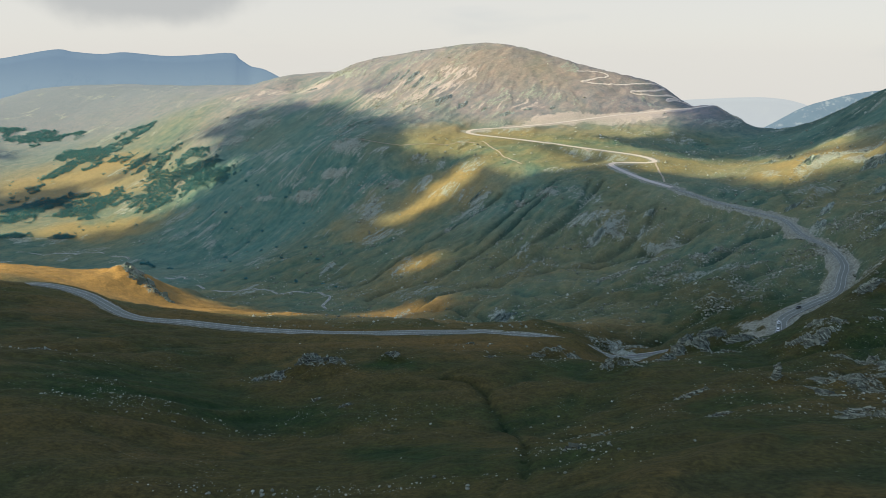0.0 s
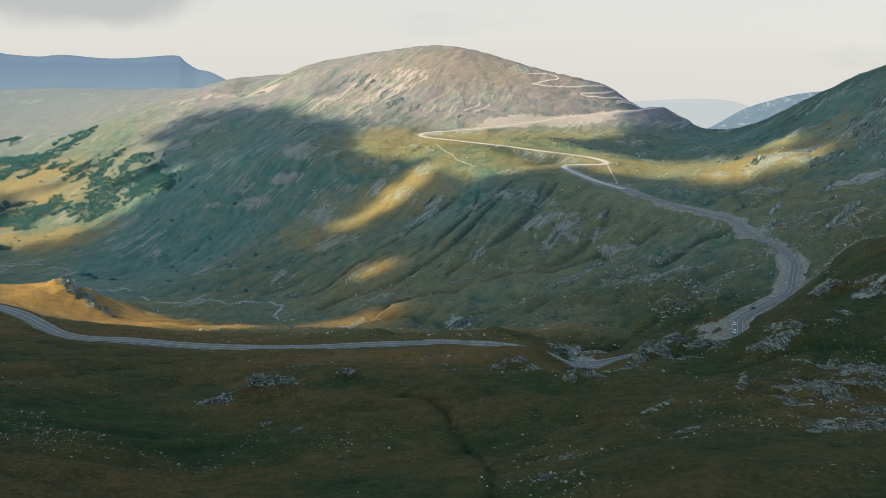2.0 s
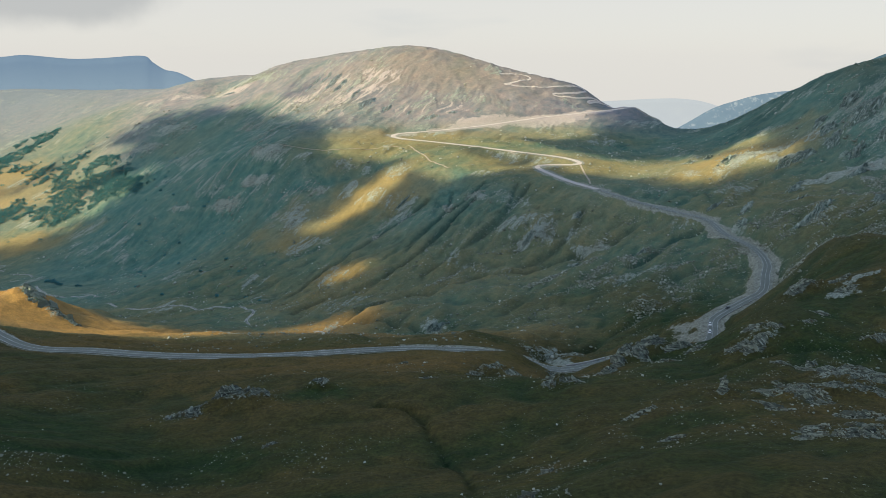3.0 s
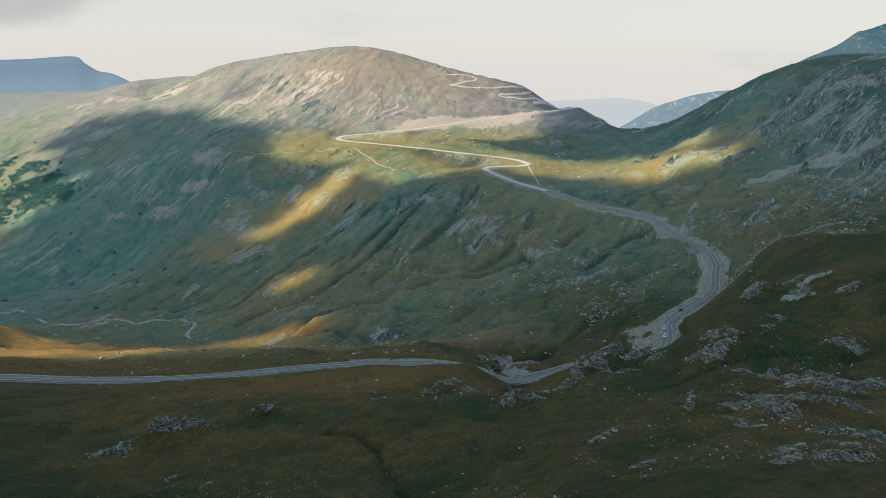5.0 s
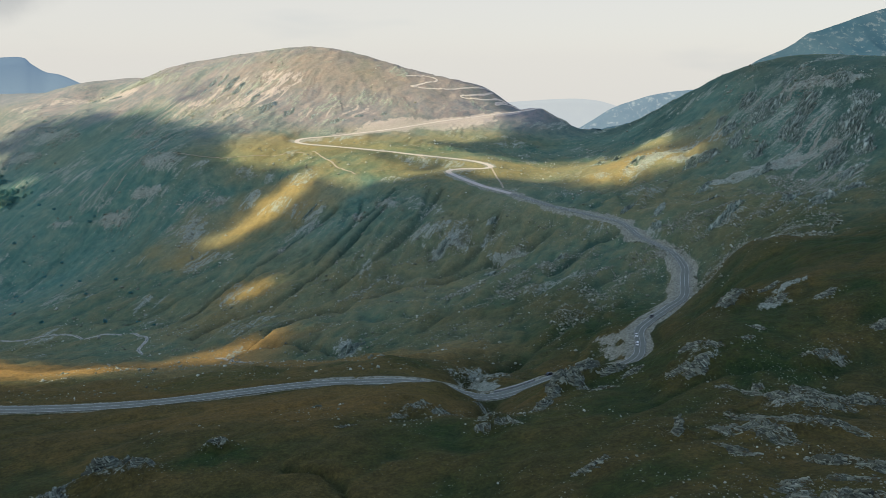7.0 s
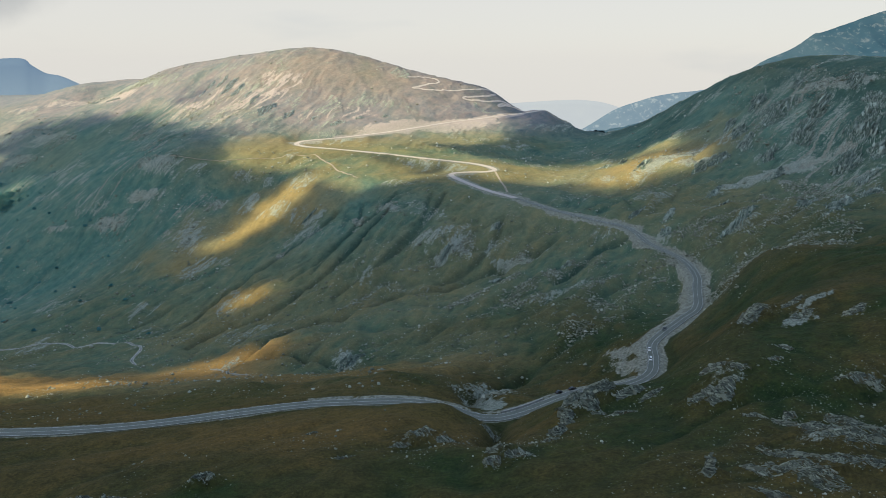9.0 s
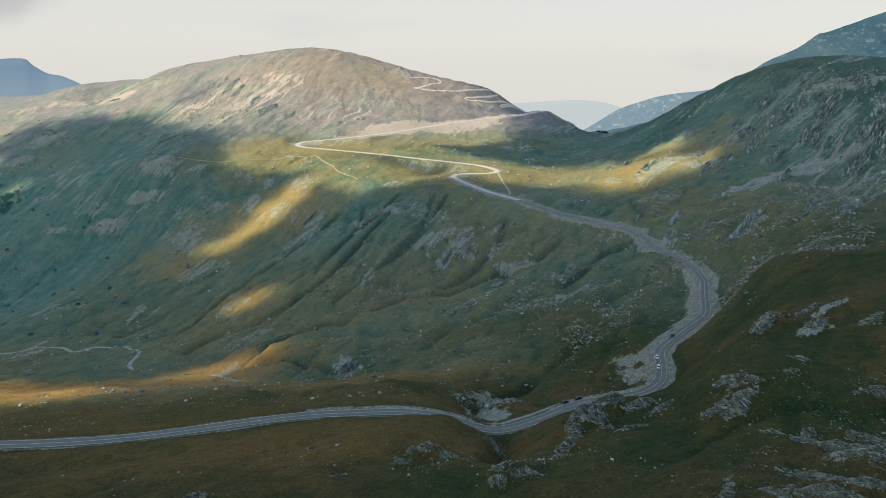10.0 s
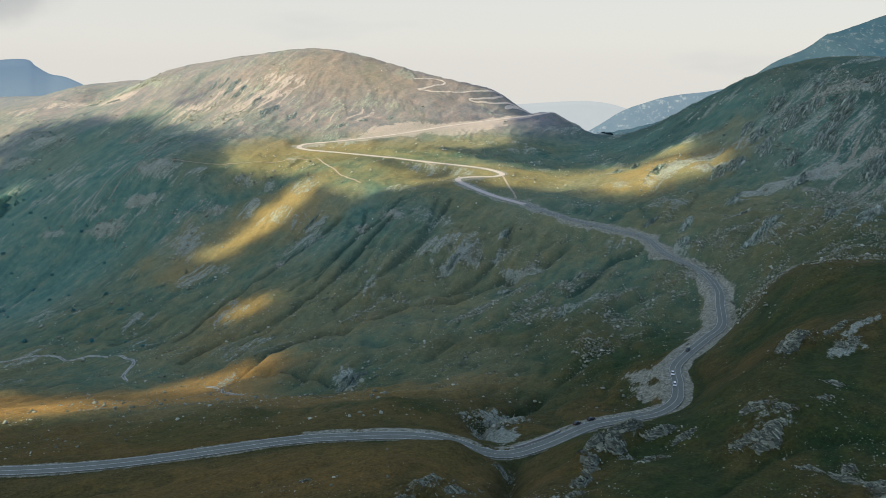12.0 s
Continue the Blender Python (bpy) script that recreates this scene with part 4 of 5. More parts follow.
def at_ground(x, y):
    """The height of the ground sheet at places x, y."""
    x, y = np.asarray(x, float), np.asarray(y, float)
    i, j = np.clip(np.searchsorted(XS, x) - 1, 0, len(XS) - 2), np.clip(np.searchsorted(YS, y) - 1, 0, len(YS) - 2)
    u, v = (x - XS[i]) / (XS[i + 1] - XS[i]), (y - YS[j]) / (YS[j + 1] - YS[j])
    return (GZ[j, i] * (1 - u) + GZ[j, i + 1] * u) * (1 - v) + (GZ[j + 1, i] * (1 - u) + GZ[j + 1, i + 1] * u) * v


def draped(line, spacing, lift):
    p = spline([(*q[:2], 0) for q in line], spacing)
    p[:, 2] = at_ground(p[:, 0], p[:, 1]) + lift
    return p


def laid_ribbon(name, line, half, lift, mat):
    """A strip laid on the slope, each edge at the height of the ground below it."""
    d = np.gradient(line[:, :2], axis=0)
    d /= np.linalg.norm(d, axis=1, keepdims=True)
    bm = bmesh.new()
    rings = []
    for p, t in zip(line, d):
        ring = []
        for o, h in ((half, -1.0), (half, lift), (0.0, lift), (-half, lift), (-half, -1.0)):
            px, py = p[0] - t[1] * o, p[1] + t[0] * o
            ring.append(bm.verts.new((px, py, float(at_ground(px, py)) + h)))
        rings.append(ring)
    for a, b in zip(rings, rings[1:]):
        for k in range(4):
            bm.faces.new((a[k], b[k], b[k + 1], a[k + 1]))
    bmesh.ops.recalc_face_normals(bm, faces=bm.faces)
    me = bpy.data.meshes.new(name)
    bm.to_mesh(me)
    bm.free()
    me.materials.append(mat)
    return new(name, me)


split = int(np.argmin(np.hypot(ROAD[:, 0] - 266, ROAD[:, 1] - 797)))
PAVED, UNPAVED = ROAD[:split + 1], ROAD[split:]
tagged(ribbon("road", PAVED, 3.2, -3.2, 0.0, MAT_ASPHALT), "worn grey asphalt pass road winding round the ravine", "road", kind="structure")
tagged(laid_ribbon("gravel_road", UPPER, 1.8, 0.45, MAT_EARTH), "pale unpaved zigzag road high on the hill", "road", kind="structure")
tagged(ribbon("gravel_road", UNPAVED, 3.6, -3.6, 0.0, MAT_EARTH), "pale unpaved road climbing the hill in hairpins", "road", kind="structure")
for offset in (2.85, 0.0, -2.85):
    tagged(ribbon("road_line", PAVED, offset + 0.08, offset - 0.08, 0.012, MAT_LINE, 0.0), "worn white line painted on the asphalt", "road marking", kind="structure")
bed = draped(STREAM, 3.0, 0.15)
# here and there the stream runs out of sight between tussocks
sunk = 0.9 * smooth(perlin(bed[:, 0] / 34, bed[:, 1] / 34, 515) + 0.25 * perlin(bed[:, 0] / 9, bed[:, 1] / 9, 516), 0.24, 0.40)
sunk = np.maximum(sunk, 0.9 * smooth(bed[:, 0], -116, -108) * (1 - smooth(bed[:, 0], -58, -50)))
sunk *= 1 - smooth(bed[:, 0], -222, -212) * (1 - smooth(bed[:, 0], -118, -112))
tagged(ribbon("stream_bed", draped(STREAM, 3.0, 0.25) - np.outer(sunk, (0, 0, 1)), 1.5, -1.5, 0.0, MAT_BED, 0.8), "pale gravel bed along the stream", "stream bed", kind="structure")
bed[:, 2] += 0.13 - sunk
tagged(ribbon("stream", bed, 0.7, -0.7, 0.0, MAT_WATER, 0.1), "narrow pale stream winding over the valley floor", "stream", kind="structure")
TRACKS = [[(-137, 1136), (-75, 1114), (-22, 1105), (16, 1106), (62, 1091), (85, 1010), (110, 964)], [(286, 945), (284, 925), (276, 874), (264, 820)], [(202, 1044), (216, 1016)],
          [(500, 1325), (520, 1290), (545, 1260)]]
for line in TRACKS:
    tagged(ribbon("footpath", draped(line, 4.0, 0.3), 1.2, -1.2, 0.0, MAT_TRACK, 0.6), "trodden pale footpath across the grassy slope", "path", kind="structure")

# ---- broken cloud between the sun and the land ----
CLOUD_HEIGHT = 1700.0
# where the sun comes through to the ground: x, y, half-length, half-width, turn, strength
GAPS = [(-290, 534, 195, 56, -8, 1.0), (-56, 606, 52, 15, 0, 0.78), (-34, 754, 22, 16, -10, 0.68), (-8, 962, 100, 26, 27, 0.95), (110, 985, 75, 48, -35, 1.0),
        (335, 925, 130, 68, -25, 1.0), (425, 830, 54, 58, 0, 1.0), (455, 765, 36, 24, 10, 0.9), (500, 895, 35, 30, 0, 0.7), (100, 1340, 330, 180, 0, 1.0),
        (40, 1165, 130, 62, 5, 1.0), (20, 1110, 110, 50, 0, 0.85), (70, 1050, 70, 36, -20, 0.85), (185, 1095, 175, 62, -38, 1.0), (270, 1200, 150, 60, 10, 0.95), (-330, 1600, 330, 150, -30, 1.0), (-700, 1250, 260, 75, 5, 1.0), (-800, 1560, 330, 150, 10, 0.95), (-610, 1380, 140, 90, 30, 0.9),
        (-1000, 2200, 700, 250, 0, 0.9), (60, 1550, 500, 120, 0, 0.9)]
SHADES = [(-300, 1375, 215, 100, 125, 1.0), (-205, 1135, 140, 135, 30, 0.9), (465, 1205, 70, 48, 20, 0.6)]


def cloud_deck():
    cell = 12.0
    u, v = np.meshgrid(np.arange(-4300, -600, cell), np.arange(-1500, 2300, cell))
    # follow the sunlight down to the land below
    high = CLOUD_HEIGHT + 60 * np.clip(fractal(u, v, 300, 4, 95) + 0.5, 0, 1.5)
    gx, gy, gz = u.copy(), v.copy(), np.full_like(u, 150.0)
    for _ in range(3):
        k = (high - gz) / SUN_TO.z
        gx, gy = u - SUN_TO.x * k, v - SUN_TO.y * k
        gz = np.clip(LAND(np.clip(gx, -2500, 1500), np.clip(gy, -300, 3000)), 0, 330)
    opening = np.zeros_like(u)
    for e in GAPS:
        opening = np.maximum(opening, ellipse(gx, gy, e, False))
    for e in SHADES:
        opening = opening - 0.9 * ellipse(gx, gy, e, False)
    opening = opening + smooth(gy, 1600, 1750)
    rag = fractal(u, v, 160, 5, 90, 0.6)
    wisps = np.random.default_rng(2).uniform(-0.5, 0.5, u.shape)
    cloud = opening + 0.22 * np.minimum(rag, 0.3) + 0.55 * wisps < 0.42
    index = -np.ones(u.shape, int)
    use = np.zeros(u.shape, bool)
    faces = cloud[:-1, :-1]
    use[:-1, :-1] |= faces
    use[1:, :-1] |= faces
    use[:-1, 1:] |= faces
    use[1:, 1:] |= faces
    index[use] = np.arange(use.sum())
    verts = np.stack([u[use], v[use], high[use]], 1)
    j, i = np.nonzero(faces)
    quads = np.stack([index[j, i], index[j, i + 1], index[j + 1, i + 1], index[j + 1, i]], 1)
    me = bpy.data.meshes.new("cloud_deck")
    me.from_pydata(verts.tolist(), [], quads.tolist())
    me.materials.append(MAT_CLOUD)
    return tagged(new("cloud_deck", me), "broken grey cloud deck with ragged gaps over the valley", "cloud", kind="structure")


cloud_deck()


# ---- mountains in the distance ----
def mountain(name, label, crest, depth, foot, mat, relief, seed):
    """A long ridge: its crest line, falling to a foot on both sides, with ribs and gullies."""
    line = spline(crest, 14.0)
    n, half = len(line), 26
    d = np.gradient(line[:, :2], axis=0)
    d /= np.linalg.norm(d, axis=1, keepdims=True)
    side = np.stack([d[:, 1], -d[:, 0]], 1)
    s = np.linspace(-1, 1, 2 * half + 1)
    x = line[:, None, 0] + side[:, None, 0] * s[None, :] * depth
    y = line[:, None, 1] + side[:, None, 1] * s[None, :] * depth
    fall = 1 - np.abs(s) ** 0.85
    z = foot + (line[:, None, 2] - foot) * fall[None, :]
    along = np.cumsum(np.ones(n))[:, None] * 14.0 + 0 * s[None, :]
    ribs = fractal(along, np.abs(s)[None, :] * depth * 0.3 + 0 * along, 150, 5, seed, 0.55, True)
    z = z + relief * np.minimum(1, 4 * np.abs(s))[None, :] * ribs * 0.6 + 0.05 * relief * ribs
    return tagged(sheet(name, x, y, z, mat, {}), label, "mountain", kind="structure")


# haze is painted into these mountains; the three farthest glow with it
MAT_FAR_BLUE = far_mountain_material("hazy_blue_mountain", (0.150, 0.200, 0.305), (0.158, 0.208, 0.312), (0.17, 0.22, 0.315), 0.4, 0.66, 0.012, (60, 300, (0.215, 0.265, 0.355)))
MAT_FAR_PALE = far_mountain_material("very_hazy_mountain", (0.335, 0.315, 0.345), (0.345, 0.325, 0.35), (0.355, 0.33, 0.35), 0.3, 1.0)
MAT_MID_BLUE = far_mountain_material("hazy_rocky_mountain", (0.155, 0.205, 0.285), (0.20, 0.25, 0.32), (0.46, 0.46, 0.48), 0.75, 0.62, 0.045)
# back ridge: shade and blue haze are put into its base colour
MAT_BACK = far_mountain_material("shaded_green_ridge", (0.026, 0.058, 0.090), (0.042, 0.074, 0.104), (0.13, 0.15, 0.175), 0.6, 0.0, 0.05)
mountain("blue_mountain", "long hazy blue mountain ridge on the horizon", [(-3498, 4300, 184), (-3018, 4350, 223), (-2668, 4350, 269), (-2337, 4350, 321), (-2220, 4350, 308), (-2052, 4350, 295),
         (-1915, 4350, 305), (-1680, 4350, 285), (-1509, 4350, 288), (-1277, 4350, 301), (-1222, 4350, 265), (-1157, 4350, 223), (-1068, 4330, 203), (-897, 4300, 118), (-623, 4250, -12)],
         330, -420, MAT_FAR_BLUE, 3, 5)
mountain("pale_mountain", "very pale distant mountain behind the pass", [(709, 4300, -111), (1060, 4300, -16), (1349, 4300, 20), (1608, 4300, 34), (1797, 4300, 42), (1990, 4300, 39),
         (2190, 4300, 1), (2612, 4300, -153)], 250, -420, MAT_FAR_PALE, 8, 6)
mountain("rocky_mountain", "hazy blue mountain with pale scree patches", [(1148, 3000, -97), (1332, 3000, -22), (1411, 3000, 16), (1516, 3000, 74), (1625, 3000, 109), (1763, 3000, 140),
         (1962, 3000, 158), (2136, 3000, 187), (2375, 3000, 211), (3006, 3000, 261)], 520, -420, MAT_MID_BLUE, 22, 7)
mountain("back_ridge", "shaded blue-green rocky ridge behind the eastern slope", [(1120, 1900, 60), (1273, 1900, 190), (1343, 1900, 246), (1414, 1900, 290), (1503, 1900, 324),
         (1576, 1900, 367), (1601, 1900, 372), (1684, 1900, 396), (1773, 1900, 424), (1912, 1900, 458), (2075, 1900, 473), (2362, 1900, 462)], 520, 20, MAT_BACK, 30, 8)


# ---- helpers for things ----
def part(name, bm, mat, parent=None, label="", smooth_shade=False):
    me = bpy.data.meshes.new(name)
    bmesh.ops.recalc_face_normals(bm, faces=bm.faces)
    bm.to_mesh(me)
    bm.free()
    me.materials.append(mat)
    if smooth_shade:
        for f in me.polygons:
            f.use_smooth = True
    ob = new(name, me)
    if parent is not None:
        ob.parent = parent
    if label:
        ob["label"] = label
    return ob


def block(bm, cx, cy, cz, sx, sy, sz, turn=None, jitter=0.0, rng=random):
    m = turn if turn is not None else Matrix.Identity(3)
    vs = []
    for dz in (-1, 1):
        for dx, dy in ((-1, -1), (1, -1), (1, 1), (-1, 1)):
            q = Vector((dx * sx / 2 * (1 + jitter * rng.uniform(-1, 0.5)), dy * sy / 2 * (1 + jitter * rng.uniform(-1, 0.5)), dz * sz / 2 * (1 + jitter * rng.uniform(-1, 0.5))))
            vs.append(bm.verts.new(Vector((cx, cy, cz)) + m @ q))
    for f in ((0, 3, 2, 1), (4, 5, 6, 7), (0, 1, 5, 4), (1, 2, 6, 5), (2, 3, 7, 6), (3, 0, 4, 7)):
        bm.faces.new([vs[k] for k in f])


# ---- rock outcrops: broken slabs of tilted beds in a low turfed mound ----
def slabs(rng, count, reach, long_, thick, tall, strike, dip, x, y, turn, mound):
    """Wedge-shaped slabs standing in a mound, all on the same tilt."""
    length, width = reach
    a, r = rng.uniform(0, 2 * math.pi, count), np.sqrt(rng.uniform(0, 1, count))
    u, v = r * np.cos(a) * length / 2, r * np.sin(a) * width / 2
    # they crowd along a few broken ledges
    v = v + 0.12 * width * np.sin(u / max(length, 1) * 9 + rng.uniform(0, 6))
    c, t = math.cos(radians(turn)), math.sin(radians(turn))
    px, py = x + u * c - v * t, y + u * t + v * c
    lift = np.maximum(mound(u, v), 0)
    size = np.clip(0.45 + 0.45 * rng.pareto(2.4, count), 0.4, 2.4) * (1.15 - 0.5 * r)
    lie = radians(strike) + rng.normal(0, 0.22, count)
    ln, th, hh = long_ * size * rng.uniform(0.6, 1.3, count), thick * size * rng.uniform(0.6, 1.4, count), tall * size * rng.uniform(0.45, 1.2, count)
    lean = np.tan(radians(dip) + rng.normal(0, 0.15, count))
    out = np.empty((count, 8, 3))
    for k, (su, sv, sw) in enumerate(((-1, -1, 0), (1, -1, 0), (1, 1, 0), (-1, 1, 0), (-1, -1, 1), (1, -1, 1), (1, 1, 1), (-1, 1, 1))):
        lu = su * ln / 2 * (rng.uniform(0.45, 0.95, count) if sw else rng.uniform(0.9, 1.1, count))
        lv = sv * th / 2 * (rng.uniform(0.25, 0.8, count) if sw else 1.1)
        lw = hh * (rng.uniform(0.35, 1.0, count) if sw else -0.9)
        lv = lv - np.clip(lw, 0, None) * lean
        gx, gy = px + lu * np.cos(lie) - lv * np.sin(lie), py + lu * np.sin(lie) + lv * np.cos(lie)
        out[:, k] = np.stack([gx, gy, at_ground(px + lu * np.cos(lie), py + lu * np.sin(lie)) + lift + lw], 1)
    quads = np.array([(0, 3, 2, 1), (4, 5, 6, 7), (0, 1, 5, 4), (1, 2, 6, 5), (2, 3, 7, 6), (3, 0, 4, 7)])
    return out.reshape(-1, 3), (quads[None] + 8 * np.arange(count)[:, None, None]).reshape(-1, 4)


def rock_outcrop(x, y, length, width, height, turn, seed):
    near = y < 420
    hill = y > 1200
    rng_ = np.random.default_rng(seed)
    cell = max(0.35, min(0.8, (length * width) ** 0.5 / 30)) if near else max(0.8, min(2.2, (length * width) ** 0.5 / 16))
    lx, ly = length * 1.15, width * 1.35
    s0 = seed * 3.1
    bend = radians(-66 - turn)

    def mound(u, v):
        """The height of the rock over the ground: a whaleback with ragged rims, cut by tilted beds."""
        wob = 0.35 * perlin(u / (0.22 * lx) + s0, v / (0.5 * ly), seed) + 0.25 * perlin(u / 1.6 + s0, v / 1.6, seed + 1)
        rim = np.hypot(2 * u / lx, 2 * v / ly) + wob
        env = smooth(-rim, -1.05, -0.2)
        face = smooth(2 * v / ly + 0.5 * wob, -0.9, -0.4) * (1 - 0.8 * smooth(2 * v / ly, -0.3, 0.9))
        broken = fractal(u + s0, v, 2.5 + 0.4 * height, 5, seed + 3, 0.65, True) / 2.5
        if near:
            p, q = u * math.cos(bend) + v * math.sin(bend), -u * math.sin(bend) + v * math.cos(bend)
            beds = fractal(q + s0, 0.22 * p, 2.2, 4, seed + 5, 0.6, True) / 2.2
            h = 1.5 * (0.5 * broken + 0.5 * beds - 0.58 + 0.6 * (env - 0.5)) * (0.6 + 0.06 * height) + 0.26 * height * face * env
        else:
            h = 0.7 * (broken - 0.62 + 0.5 * (env - 0.5)) * (0.5 + 0.06 * height) + 0.06 * height * face * env
        return np.where(rim > 1.1, -0.8, h)

    u, v = np.meshgrid(np.arange(-lx / 2, lx / 2 + cell, cell), np.arange(-ly / 2, ly / 2 + cell, cell))
    h = mound(u, v)
    c, t = math.cos(radians(turn)), math.sin(radians(turn))
    wx_, wy_ = x + u * c - v * t, y + u * t + v * c
    base = float(at_ground(x, y))
    ob = sheet("rock_outcrop", wx_ - x, wy_ - y, at_ground(wx_, wy_) + h - base, MAT_ROCK if near else MAT_ROCK_MOOR if hill else MAT_ROCK_GREEN, {})
    strike = -66 if near else 49 if x < 380 else 38
    unit = 0.36 + 0.03 * height if near else 0.8 + 0.065 * height
    count = int(np.clip(length * width / ((2.2 if near else 1.0) * unit * unit), 24, 560))
    verts, quads = slabs(rng_, count, (length, width), (3.4 if near else 2.7) * unit, (0.5 if near else 0.6) * unit, (1.0 if near else 0.9 if hill else 1.8) * unit, strike + rng_.uniform(-12, 12), 28, x, y, turn, mound)
    verts = verts - np.array([x, y, base])
    me = ob.data
    first, loops, faces = len(me.vertices), len(me.loops), len(me.polygons)
    me.vertices.add(len(verts))
    co = np.empty(3 * (first + len(verts)))
    me.vertices.foreach_get("co", co)
    co[3 * first:] = verts.ravel()
    me.vertices.foreach_set("co", co)
    me.loops.add(quads.size)
    index = np.empty(loops + quads.size, np.int32)
    me.loops.foreach_get("vertex_index", index)
    index[loops:] = (quads + first).ravel()
    me.loops.foreach_set("vertex_index", index)
    me.polygons.add(len(quads))
    me.polygons.foreach_set("loop_start", np.arange(0, loops + quads.size, 4))
    me.materials.append(MAT_SLAB if near else MAT_SLAB_MOOR if hill else MAT_SLAB_GREEN)
    me.polygons.foreach_set("material_index", np.concatenate([np.zeros(faces, int), np.ones(len(quads), int)]))
    me.polygons.foreach_set("use_smooth", np.concatenate([np.ones(faces, bool), np.zeros(len(quads), bool)]))
    me.update(calc_edges=True)
    ob.location = (x, y, base)
    return tagged(ob, "jagged grey rock outcrop with tilted beds in dark grass", "rock outcrop", "outcrops on the slope")


OUTCROPS = [(-55, 265, 16, 9, 13, 10), (-43, 263, 9, 5, 9, -10), (-70, 257, 15, 6, 4, 30), (-66, 253, 6, 4, 8, 0), (-22, 273, 9, 3.5, 5, 10), (22, 281, 8, 2.5, 1.5, 0), (13, 311, 5, 2, 1.5, 0),
            (53, 299, 14, 6, 3.5, 30), (60, 292, 10, 4, 2, 10), (42, 288, 8, 3, 1.6, 0), (70, 268, 6, 8, 3.5, 0), (-155, 250, 16, 5, 1.6, -10), (-46, 229, 5, 2, 1.4, 50), (-34, 219, 7, 2, 1.2, 40),
            (41, 167, 7, 4, 1.3, 60), (29, 136, 5, 3, 1.4, 60), (82, 208, 12, 4, 1.8, 10), (79, 178, 9, 4, 1.6, -10), (112, 168, 8, 5, 1.8, -30), (122, 163, 10, 5, 1.8, -35), (105, 160, 12, 5, 1.6, 20)]
OUTCROPS += [(114, 306, 14, 8, 15, 45), (107, 293, 12, 6, 12, 60), (98, 281, 11, 6, 9, 50), (127, 311, 18, 8, 15, 12), (120, 300, 9, 6, 10, 30), (121, 294, 7, 3, 2.5, 10), (127, 288, 14, 4, 2.5, 5), (144, 297, 12, 4, 3, 20), (140, 305, 16, 6, 10, 15),
             (151, 274, 13, 5, 3, 10), (159, 273, 13, 6, 3.5, 15), (168, 291, 12, 7, 3.5, -35), (171, 281, 8, 4, 2, -30), (199, 291, 7, 4, 2.5, -20), (187, 282, 6, 3, 1.5, 0), (167, 249, 5, 6, 2, -50),
             (163, 245, 12, 5, 1.8, -70), (157, 253, 9, 3, 1.6, -40), (204, 259, 18, 6, 3, -30), (182, 236, 22, 8, 3, -60), (164, 228, 28, 9, 2.6, -86), (172, 222, 20, 6, 2, -80), (125, 211, 4, 12, 2.2, -5),
             (143, 214, 34, 8, 1.9, -82), (132, 203, 24, 8, 1.8, -78), (151, 198, 22, 6, 1.8, -80), (118, 196, 14, 5, 1.4, -70), (112, 214, 4, 3, 14, 80), (90, 332, 8, 8, 2.5, 0), (66, 257, 6, 8, 2.5, 0),
             (75, 258, 10, 4, 1.6, 0), (91, 271, 8, 4, 2.2, 30), (213, 330, 28, 9, 9, 35), (231, 320, 15, 4, 2.5, 10), (190, 227, 15, 9, 9, -45), (132, 178, 13, 7, 6, -62), (112, 152, 14, 8, 6, -62), (135, 166, 13, 6, 5, -55), (108, 165, 8, 4, 3, -40), (245, 272, 16, 7, 6, 10), (156, 270, 12, 7, 8, 15), (247, 308, 15, 5, 3, 10), (238, 334, 18, 4, 3, 20)]
OUTCROPS += [(-264, 573, 36, 14, 9, -28), (-240, 564, 24, 7, 4.5, -28), (128, 430, 14, 8, 3.5, 40), (205, 686, 12, 4, 3.5, 40), (125, 840, 18, 5, 3, 50), (43, 915, 26, 5, 3, 40), (200, 660, 9, 7, 3.5, 40),
             (170, 736, 20, 9, 2.5, 50), (250, 619, 12, 8, 4, 50), (50, 542, 24, 14, 2.5, 50), (229, 752, 14, 6, 2.5, 50), (340, 610, 24, 8, 4, 60), (360, 640, 30, 10, 5, 40)]
OUTCROPS += [(450, 905, 18, 10, 7, 30), (424, 900, 16, 8, 5, 0), (478, 741, 42, 20, 9, 40), (454, 736, 32, 14, 7, 40), (556, 758, 62, 38, 13, 50), (417, 536, 24, 12, 8, 20), (430, 515, 36, 14, 9, 25),
             (579, 819, 42, 18, 9, 50), (521, 608, 52, 22, 10, 35), (377, 561, 42, 10, 6, 20), (349, 680, 26, 8, 4, 30), (604, 785, 30, 12, 6, 50), (431, 814, 28, 14, 9, 45), (567, 642, 60, 32, 13, 45),
             (601, 668, 50, 24, 10, 50), (366, 557, 30, 8, 5, 20), (540, 690, 52, 26, 11, 50), (500, 690, 34, 14, 7, 45), (575, 715, 46, 20, 10, 50), (530, 780, 40, 16, 8, 50), (545, 600, 40, 18, 9, 40), (495, 560, 40, 14, 8, 25), (470, 640, 40, 10, 6, 35), (590, 620, 50, 20, 9, 45), (560, 560, 44, 16, 8, 40), (620, 720, 40, 16, 8, 50), (510, 740, 46, 14, 8, 50), (545, 820, 36, 12, 6, 50),
             (460, 520, 36, 12, 8, 20), (410, 500, 26, 8, 5, 20), (395, 610, 30, 8, 4, 30), (420, 660, 30, 8, 4, 30)]
